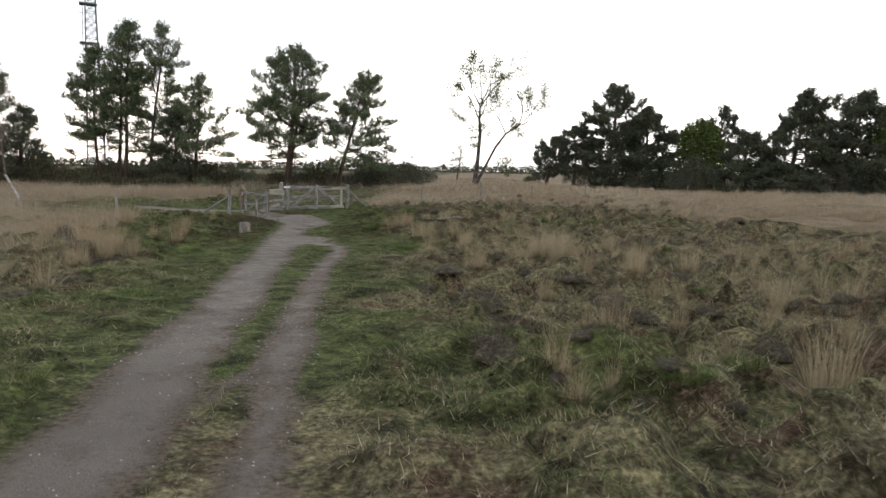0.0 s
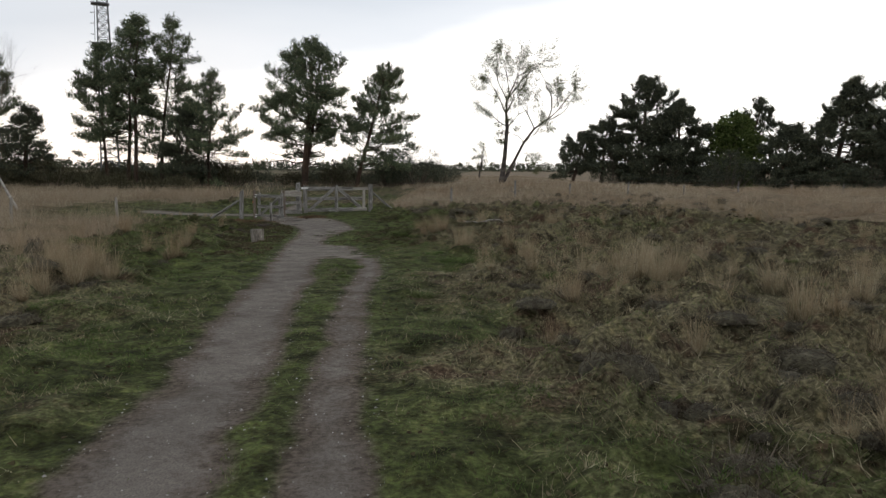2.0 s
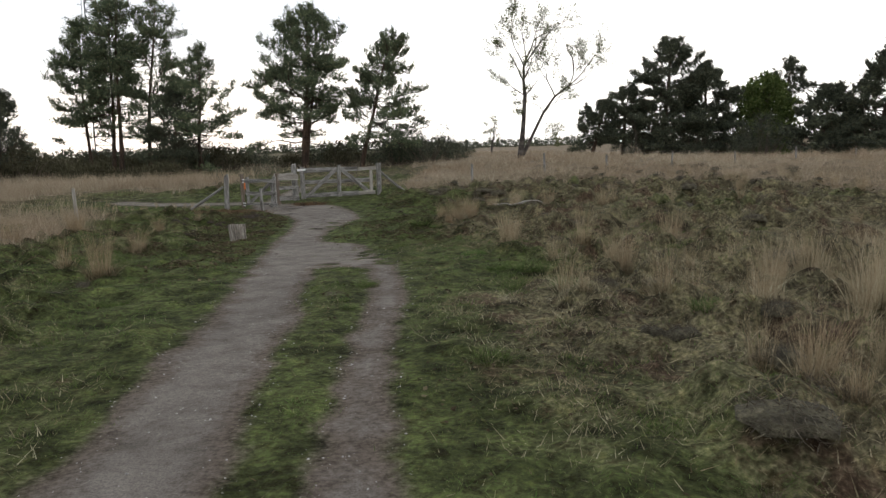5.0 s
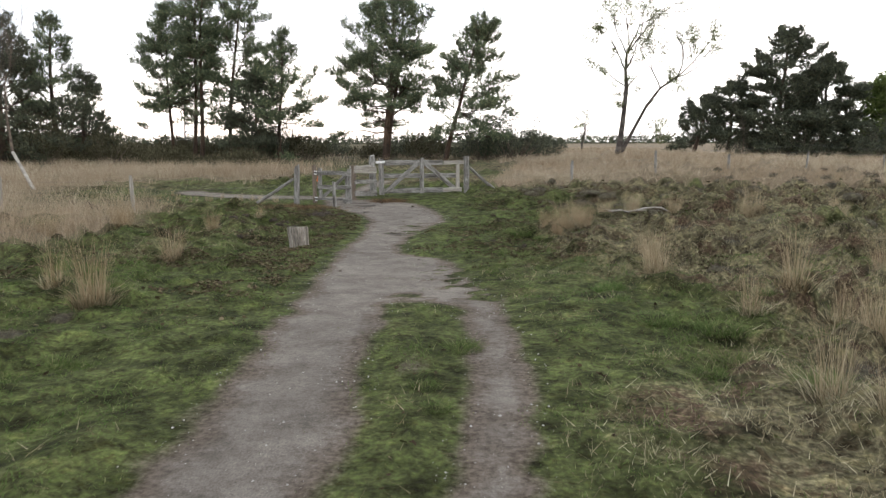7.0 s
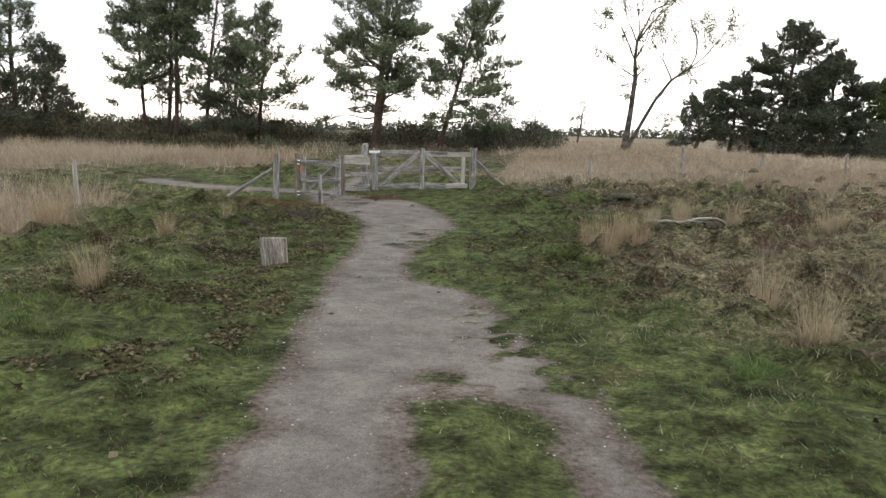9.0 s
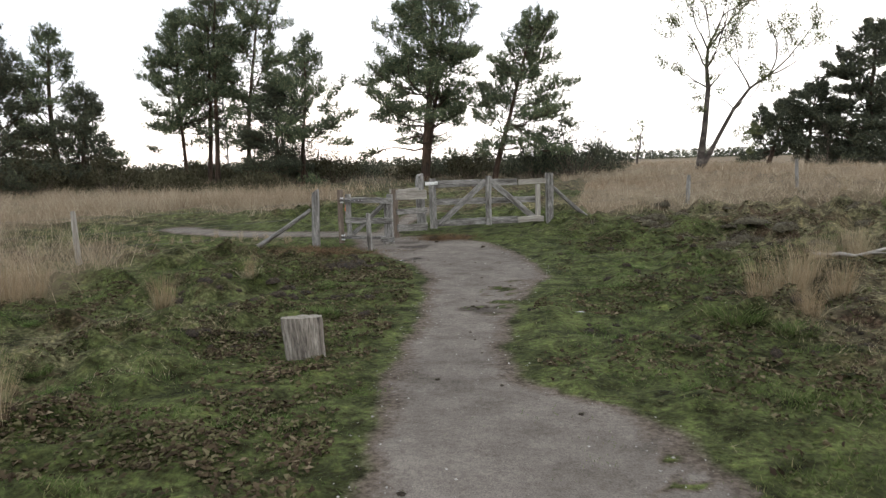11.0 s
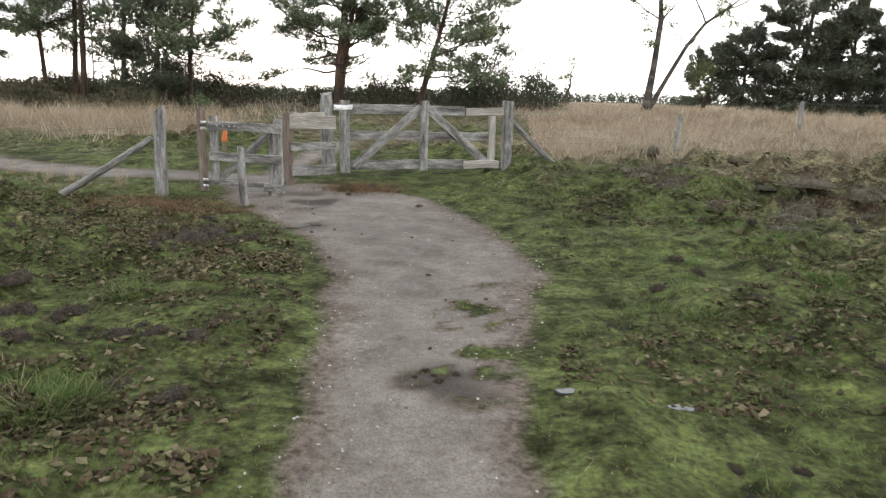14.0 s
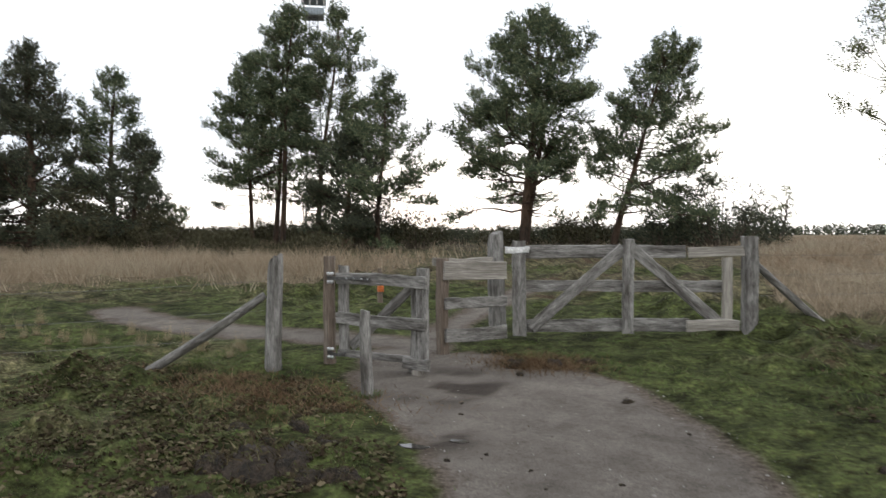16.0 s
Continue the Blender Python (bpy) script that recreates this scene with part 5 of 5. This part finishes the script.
def straw_litter():
    r = np.random.default_rng(2)
    p = Pile()
    for n, box, s in ((760000, (-9, 9, 1.5, 24), 1.0), (400000, (-24, 22, 2, 44), 1.3)):
        x, y = scatter(n, *box, r)
        keep = (r.uniform(0, 1, n) < dryness(x, y) * np.clip((vnoise(x, y, 1.9, 23, 3) - 0.38) * 3.6, 0.04, 1) * (0.35 + 0.65 * smooth01(vnoise(x, y, 2.3, 21, 2), 0.42, 0.55))) & (path_depth(x, y) < (-0.15 if s < 1.2 else -4.5))
        x, y = x[keep], y[keep]
        m = len(x)
        blades(p, x, y, 0.06 * s * r.uniform(0.15, 1.3, m), 0.0055 * s * r.uniform(0.5, 1.3, m), 2.0, r, 0.012)
    tagged(new("straw_litter", p.mesh("straw_litter", STRAW)), "matted pale dead grass between the tussocks", "dead grass", kind="stuff")


def tall_grass():
    r = np.random.default_rng(3)
    p = Pile()
    for n, box, s, wd in ((340000, (-12, 34, 30, 62), 0.37, 0.01), (230000, (-32, -7, 8, 42), 0.74, 0.007), (90000, (-60, -10, 34, 75), 0.5, 0.03), (90000, (-30, 70, 45, 100), 0.34, 0.05)):
        x, y = scatter(n, *box, r, 1.5 if box[3] > 60 else 1.0)
        cl = vnoise(x, y, 1.1, 33, 2)
        keep = r.uniform(0, 1, n) < tallness(x, y) * np.clip(cl * 2.4 - 0.55, 0.05, 1)
        x, y, cl = x[keep], y[keep], cl[keep]
        m = len(x)
        blades(p, x, y, s * (0.45 + 0.8 * cl) * r.uniform(0.55, 1.2, m), wd * r.uniform(0.6, 1.3, m), 1.0, r)
    tagged(new("tall_moor_grass", p.mesh("tall_moor_grass", TANGRASS)), "tall dry tan moor grass standing across the heath", "grass", kind="stuff")


def tuft_mesh(name, n, h, spread, width, mat, seed, lean=0.35, arch=0.25):
    """A tussock: blades of three joints that arch outwards from one crown."""
    r = np.random.default_rng(seed)
    a = r.uniform(0, 2 * math.pi, n)
    f = np.sqrt(r.uniform(0, 1, n)) * spread
    L = h * r.uniform(0.45, 1.1, n)
    ld = lean * r.uniform(0.1, 1.0, n)
    wa = a + r.normal(0, 0.9, n)
    v = np.empty((n, 5, 3))
    w = width * r.uniform(0.6, 1.3, n)
    sx, sy = -np.sin(wa), np.cos(wa)
    bx, by = f * np.cos(a), f * np.sin(a)
    for k, (u, wf) in enumerate(((0.0, 1.0), (0.55, 0.75))):
        o = ld * L * u + arch * L * u * u
        x, y, z = bx + np.cos(wa) * o, by + np.sin(wa) * o, L * (u - 0.25 * arch * u * u) - 0.03
        v[:, 2 * k] = np.column_stack([x - sx * w * wf / 2, y - sy * w * wf / 2, z])
        v[:, 2 * k + 1] = np.column_stack([x + sx * w * wf / 2, y + sy * w * wf / 2, z])
    o = ld * L + arch * L
    v[:, 4] = np.column_stack([bx + np.cos(wa) * o, by + np.sin(wa) * o, L * (1 - 0.4 * arch) - 0.03])
    i = np.arange(n)[:, None] * 5
    p = Pile()
    p.add(v.reshape(-1, 3), t=(i + np.array([[2, 3, 4]])), q=(i + np.array([[0, 1, 3, 2]])))
    return p.mesh(name, mat)


def hummock_mesh(name, rad, h, seed, mat, cover, n, blade=0.09):
    """A low heather or sod hummock: a lumpy dome bristling with short stems."""
    r = np.random.default_rng(seed)
    s, k = 16, 5
    a = np.arange(s) * 2 * math.pi / s
    ph = r.uniform(0, 6.28, 4)
    v = []
    for i in range(k):
        u = i / k
        rr = rad * math.cos(u * math.pi / 2) ** 0.7 * (1 + 0.2 * np.sin(2 * a + ph[0]) + 0.13 * np.sin(5 * a + ph[1]))
        v.append(np.column_stack([rr * np.cos(a), rr * np.sin(a), np.full(s, h * math.sin(u * math.pi / 2) - 0.05) + r.normal(0, h * 0.1, s)]))
    vv = np.vstack(v + [np.array([[0, 0, h - 0.05]])])
    p = Pile()
    p.add(vv, q=[(i * s + j, i * s + (j + 1) % s, i * s + s + (j + 1) % s, i * s + s + j) for i in range(k - 1) for j in range(s)], t=[((k - 1) * s + j, (k - 1) * s + (j + 1) % s, k * s) for j in range(s)])
    dome = p.mesh(name, mat, True)
    u = r.uniform(0, 1, n) ** 0.7
    th = r.uniform(0, 6.28, n)
    c = np.column_stack([rad * np.sqrt(1 - u * u) * np.cos(th), rad * np.sqrt(1 - u * u) * np.sin(th), h * u - 0.04])
    q = Pile()
    sprays(q, c, np.full(n, 0.05), 4, blade, 0.006, 0.7, r, 0.05)
    return dome, q.mesh(name + "_stems", cover)


def place_tufts():
    dry = [tuft_mesh("blades", 300, 0.74, 0.14, 0.0026, TUFT, 70 + k, 0.36, 0.2) for k in range(3)]
    thin = [tuft_mesh("blades", 110, 0.8, 0.1, 0.0025, TUFT, 75 + k, 0.28, 0.15) for k in range(2)]
    skirt = [tuft_mesh("skirt", 110, 0.26, 0.15, 0.007, STRAW, 80 + k, 0.9, 0.6) for k in range(2)]
    green = [tuft_mesh("blades", 420, 0.17, 0.17, 0.0042, GRASS, 90 + k, 0.8, 0.45) for k in range(3)]
    r = np.random.default_rng(6)
    spots = [(2.6, 12.9, 1.1, 0), (3.0, 13.3, 1.2, 0), (2.3, 12.5, 0.9, 1), (3.4, 13.8, 1.1, 0), (4.5, 12.7, 1.0, 0), (1.1, 13.7, 1.0, 1), (1.45, 14.0, 0.9, 1), (2.8, 15.4, 1.0, 0), (-5.6, 12.9, 1.0, 0), (-6.0, 12.6, 1.1, 0), (-6.3, 13.5, 1.2, 0), (-6.6, 13.0, 1.0, 0), (-6.9, 14.6, 1.2, 0), (-7.2, 14.0, 1.1, 0), (-6.9, 16.6, 0.9, 1), (-7.5, 19.8, 1.0, 0), (1.94, 4.5, 0.8, 1), (3.96, 4.5, 1.2, 0), (3.1, 4.9, 0.7, 1), (2.56, 6.8, 0.6, 1), (5.13, 11.5, 1.0, 0), (3.29, 15.5, 1.3, 0), (3.0, 7.1, 0.7, 1), (5.5, 8.8, 1.2, 0), (-7.8, 15.0, 1.3, 0), (-9.4, 16.2, 1.3, 0), (-9.2, 24.0, 0.9, 0), (-7.4, 15.2, 1.0, 0), (-6.15, 16.25, 1.35, 1), (-6.1, 16.2, 1.1, 1),
             (0.25, 14.6, 0.95, 1), (0.4, 14.2, 0.6, 1), (0.8, 17.3, 1.1, 1), (0.3, 16.8, 0.8, 1), (-1.5, 25.3, 1.25, 0), (-1.9, 25.0, 1.0, 0), (-1.2, 25.7, 1.1, 0), (-1.66, 23.9, 0.8, 0), (-1.1, 24.8, 0.9, 0), (0.1, 27.9, 1.0, 0), (1.1, 27.8, 1.1, 0), (-0.6, 27.3, 1.0, 0), (-11.2, 23.6, 1.2, 0), (-11.8, 24.6, 1.2, 0), (-8.85, 25.6, 0.8, 1), (-12.2, 22.6, 1.2, 0)]
    for k in range(26):
        spots.append((-15.5 + 0.19 * k + r.uniform(-0.1, 0.1), 31.0 + r.uniform(-0.5, 0.4), r.uniform(0.25, 0.5), 1))
    for _ in range(85):
        x, y = r.uniform(-1, 13), r.uniform(8, 36)
        if path_depth(np.array([x]), np.array([y]))[0] < -2.2 and dryness(np.array([x]), np.array([y]))[0] > 0.35:
            spots.append((x, y, r.uniform(0.6, 1.2), int(r.integers(0, 2))))
    for _ in range(30):
        x, y = r.uniform(-14, -5), r.uniform(6, 14)
        if path_depth(np.array([x]), np.array([y]))[0] < -2.4:
            spots.append((x, y, r.uniform(0.6, 1.2), int(r.integers(0, 2))))
    for _ in range(75):
        x, y = r.uniform(1.0, 8.5), r.uniform(4.0, 17)
        if path_depth(np.array([x]), np.array([y]))[0] < -1.7:
            spots.append((x, y, r.uniform(0.4, 0.85), 1))
    for k, (x, y, s, kind) in enumerate(spots):
        t = thing("grass_tuft", (x, y, gz(x, y)), "wispy dry straw-coloured grass tuft" if kind else "dense dry tan tussock of moor grass", "grass tuft", "dry grass tufts", turn=r.uniform(0, 360))
        part("foliage", (thin[k % 2] if kind else dry[k % 3]), t, "", Matrix.Scale(s * 0.9, 4))
        part("skirt", skirt[k % 2], t, "matted dead leaves at the base", Matrix.Scale(s, 4))
    gspots = [(-0.06, 16.4, 1.0), (-0.56, 16.8, 0.8), (-0.1, 15.6, 0.9), (0.3, 14.9, 1.0), (-2.4, 23.7, 1.3), (-1.9, 23.4, 1.0), (-7.1, 23.9, 1.1), (-6.95, 24.0, 0.9), (3.4, 4.7, 0.8), (2.8, 4.2, 0.9), (-2.2, 15.6, 0.75), (-2.3, 14.6, 0.5), (-2.15, 14.2, 0.45), (-9.3, 26.3, 1.2), (1.4, 13.2, 0.9), (-2.0, 4.2, 0.8), (-6.1, 14.2, 0.8), (-8.39, 29.72, 0.55)]
    for _ in range(80):
        x, y = r.uniform(-11, 6), r.uniform(4, 33)
        if path_depth(np.array([x]), np.array([y]))[0] < -0.7:
            gspots.append((x, y, r.uniform(0.4, 0.85)))
    for k, (x, y, s) in enumerate(gspots):
        t = new("green_tussock", green[k % 3])
        t.matrix_basis = pose(x, y, gz(x, y), 0, 0, r.uniform(0, 360)) @ Matrix.Diagonal((s * 1.1, s * 1.1, s * 0.8, 1))
        tagged(t, "lush green tussock of grass in the turf", "grass tuft", "green tussocks")


def place_hummocks():
    r = np.random.default_rng(8)
    kinds = [hummock_mesh("mound", 0.25, 0.13, 300 + k, HUMMOCK, HEATHER, 120, 0.1) for k in range(3)]
    spots = []
    for _ in range(150):
        x, y = r.uniform(-3.2, 12), r.uniform(28.5, 38)
        if y < 36.5 + 0.45 * (x + 1.5) and x > -4 + 0.4 * abs(y - 33):
            spots.append((x, y, r.uniform(0.45, 1.15)))
    for _ in range(150):
        x, y = r.uniform(0.5, 12), r.uniform(4.5, 28)
        if path_depth(np.array([x]), np.array([y]))[0] < -1.6 and vnoise(np.array([x]), np.array([y]), 0.3, 55, 2)[0] > 0.42:
            spots.append((x, y, r.uniform(0.5, 1.2)))
    for _ in range(110):
        x, y = r.uniform(0.4, 8.5), r.uniform(3.5, 13.5)
        if path_depth(np.array([x]), np.array([y]))[0] < -1.3:
            spots.append((x, y, r.uniform(0.25, 0.7)))
    for _ in range(45):
        x, y = r.uniform(-13, -4), r.uniform(7, 18)
        if path_depth(np.array([x]), np.array([y]))[0] < -1.8:
            spots.append((x, y, r.uniform(0.4, 1.0)))
    spots += [(3.05, 7.6, 1.0), (3.3, 7.3, 0.8), (2.85, 9.6, 1.0), (-5.7, 12.5, 0.9), (-6.1, 12.2, 1.0), (-6.5, 12.6, 0.9), (1.9, 4.35, 0.35), (1.55, 7.15, 0.55), (-3.95, 33.1, 1.0), (-8.0, 15.3, 1.2), (-7.6, 15.6, 1.1), (-8.6, 15.6, 1.2), (-2.13, 32.7, 0.8), (-2.6, 34.0, 0.9)]
    for k, (x, y, s) in enumerate(spots):
        t = thing("heather_clump", (x, y, gz(x, y)), "dark brown dormant heather hummock on the heath", "heather", "heather hummocks", turn=r.uniform(0, 360))
        f = Matrix.Diagonal((s, s * r.uniform(0.7, 1.2), s * r.uniform(0.6, 1.4), 1))
        part("mound", kinds[k % 3][0], t, "", f)
        part("heather_cover", kinds[k % 3][1], t, "", f)


def dug_sods():
    r = np.random.default_rng(9)
    kinds = [hummock_mesh("sod", 0.14, 0.11, 330 + k, SOD, CLOD, 60, 0.05) for k in range(2)]
    spots = [(-7.45, 31.35, 1.2), (-7.05, 31.45, 1.1), (-6.75, 31.65, 0.8), (-7.3, 30.95, 0.4), (-8.2, 27.85, 2.1), (-8.0, 27.95, 1.7), (-7.75, 27.75, 1.0), (-7.55, 27.8, 0.9), (-8.45, 27.7, 1.1), (-7.9, 28.25, 0.7), (-6.15, 30.3, 0.45), (-5.3, 24.75, 0.22), (-5.2, 24.6, 0.26), (-5.12, 24.72, 0.2), (-5.24, 24.68, 0.16), (-5.34, 24.64, 0.14), (-3.2, 27.2, 0.6), (-3.35, 27.4, 0.5)]
    for _ in range(34):
        y = r.uniform(19, 31)
        x = r.uniform(np.interp(y, LEFT_Y, LEFT_X), np.interp(y, RIGHT_Y, RIGHT_X))
        spots.append((x, y, r.uniform(0.06, 0.2)))
    for _ in range(120):
        x, y = r.uniform(-11, -6), r.uniform(21.5, 29)
        if path_depth(np.array([x]), np.array([y]))[0] < -0.6 and vnoise(np.array([x]), np.array([y]), 0.6, 91, 2)[0] > 0.45:
            spots.append((x, y, r.uniform(0.3, 0.8)))
    for _ in range(70):
        x, y = r.uniform(-4.5, -0.5), r.uniform(22.5, 32)
        if path_depth(np.array([x]), np.array([y]))[0] < -0.5:
            spots.append((x, y, r.uniform(0.25, 0.6)))
    for k, (x, y, s) in enumerate(spots):
        t = thing("dug_sod", (x, y, gz(x, y)), "dark clod of dug-up turf and earth", "sod", "dug-up sods", turn=r.uniform(0, 360))
        f = Matrix.Diagonal((s, s * r.uniform(0.6, 1.3), s * r.uniform(0.7, 1.1), 1))
        part("sod", kinds[k % 2][0], t, "", f)
        tagged(part("root_mat", kinds[k % 2][1], t, "", f), kind="stuff")


def churned_turf():
    """Small clods of moss, root and earth trodden and dug up all over the pasture."""
    r = np.random.default_rng(14)
    p = Pile()
    flake = np.array([(-1, -0.7, 0), (1, -0.6, 0), (0.9, 0.7, 0), (-0.9, 0.6, 0), (0, 0, 0.55)], float)
    fold = np.array([(0, 1, 4), (1, 2, 4), (2, 3, 4), (3, 0, 4)])
    for n, box, dens, big in ((200000, (-12, -5, 17, 30), 0.95, 0.018), (110000, (-4.6, 1.5, 20, 34), 0.85, 0.018), (90000, (-10, 10, 3, 24), 0.6, 0.014), (14000, (-3, 12, 27, 38), 0.9, 0.045)):
        x, y = scatter(n, *box, r)
        keep = (path_depth(x, y) < -0.2) & (r.uniform(0, 1, n) < dens * np.clip((vnoise(x, y, 0.8, 92, 3) - 0.4) * 3.5, 0.0, 1) * np.clip((vnoise(x, y, 4.0, 93, 2) - 0.3) * 2.5, 0, 1)) & (tallness(x, y) < 0.3)
        x, y = x[keep], y[keep]
        m = len(x)
        s = big * r.uniform(0.3, 1.3, m)
        v = flake[None] * s[:, None, None] * r.uniform(0.5, 1.4, (m, 5, 1)) + r.normal(0, 0.3, (m, 5, 3)) * s[:, None, None]
        a, tip = r.uniform(0, 6.28, m), r.normal(0, 0.6, m)
        ct, st = np.cos(tip)[:, None], np.sin(tip)[:, None]
        v = np.stack([v[..., 0], v[..., 1] * ct - v[..., 2] * st, v[..., 1] * st + v[..., 2] * ct], -1)
        c, q = np.cos(a)[:, None], np.sin(a)[:, None]
        w = np.stack([v[..., 0] * c - v[..., 1] * q, v[..., 0] * q + v[..., 1] * c, v[..., 2]], -1)
        w = w + np.stack([x, y, ground_z(x, y) + s * 0.3 + 0.012], 1)[:, None, :]
        p.add(w.reshape(-1, 3), t=(np.arange(m)[:, None, None] * 5 + fold[None]).reshape(-1, 3))
    tagged(new("churned_turf", p.mesh("churned_turf", CLOD)), "churned clods of moss and dark earth in the pasture", "turf clods", kind="stuff")


def bracken():
    r = np.random.default_rng(10)
    p = Pile()
    for cx, cy, sx, sy, n in ((-7.2, 31.4, 0.5, 0.32, 3600), (-9.1, 29.3, 0.95, 0.5, 3000), (-3.9, 33.0, 0.3, 0.25, 500), (-9.9, 29.6, 0.8, 0.4, 1500)):
        x, y = r.normal(cx, sx * 0.6, n), r.normal(cy, sy * 0.6, n)
        blades(p, x, y, r.uniform(0.01, 0.09, n), r.uniform(0.004, 0.01, n), 2.2, r, 0.01)
    tagged(new("dead_bracken", p.mesh("dead_bracken", RUST)), "rust-brown dead bracken litter round the wicket gate", "dead bracken", kind="stuff")


def puddles():
    r = np.random.default_rng(13)
    for x, y, a, b in ((-7.42, 28.6, 0.13, 0.04), (-7.15, 28.8, 0.08, 0.03), (-4.5, 24.5, 0.07, 0.035), (-3.95, 24.4, 0.07, 0.04)):
        n = 20
        t = np.arange(n) * 2 * math.pi / n
        f = 1 + 0.18 * np.sin(2 * t + r.uniform(0, 6)) + 0.12 * np.sin(5 * t + r.uniform(0, 6))
        X, Y = a * f * np.cos(t), b * f * np.sin(t)
        top = float(ground_z(x + X, y + Y).mean()) + 0.006
        p = Pile()
        ring = np.column_stack([X, Y, np.zeros(n)])
        low = np.column_stack([X * 1.05, Y * 1.05, np.full(n, -0.03)])
        p.add(np.vstack([ring, low, [(0, 0, 0)]]), t=[(i, (i + 1) % n, 2 * n) for i in range(n)], q=[(i + n, (i + 1) % n + n, (i + 1) % n, i) for i in range(n)])
        ob = new("puddle", p.mesh("puddle", WATER))
        ob.matrix_basis = pose(x, y, top)
        tagged(ob, "small still puddle on the muddy track edge", "puddle", "puddles")


def pebbles():
    r = np.random.default_rng(11)
    p = Pile()
    oct_v = np.array([(1, 0, 0), (-1, 0, 0), (0, 1, 0), (0, -1, 0), (0, 0, 0.7), (0, 0, -0.7)], float)
    oct_t = np.array([(0, 2, 4), (2, 1, 4), (1, 3, 4), (3, 0, 4), (2, 0, 5), (1, 2, 5), (3, 1, 5), (0, 3, 5)])
    x, y = r.uniform(-9, 2.5, 30000), r.uniform(2, 31.5, 30000)
    d = path_depth(x, y)
    keep = (d > -0.12) & (r.uniform(0, 1, 30000) < np.clip(0.9 - d * 1.1, 0.2, 1))
    x, y = x[keep], y[keep]
    z = ground_z(x, y)
    s = 0.003 + 0.009 * r.uniform(0, 1, len(x)) ** 4
    v = (oct_v[None] * (s[:, None, None] * r.uniform(0.6, 1.4, (len(x), 6, 1)))) + np.stack([x, y, z + s * 0.2], 1)[:, None, :]
    p.add(v.reshape(-1, 3), t=(np.arange(len(x))[:, None, None] * 6 + oct_t[None]).reshape(-1, 3))
    tagged(new("pebbles", p.mesh("pebbles", STONE)), "small pale pebbles strewn over the sandy track", "pebbles", kind="stuff")


place_hummocks()
churned_turf()
place_tufts()
dug_sods()
bracken()
pebbles()
puddles()
tall_grass()
straw_litter()
short_grass()
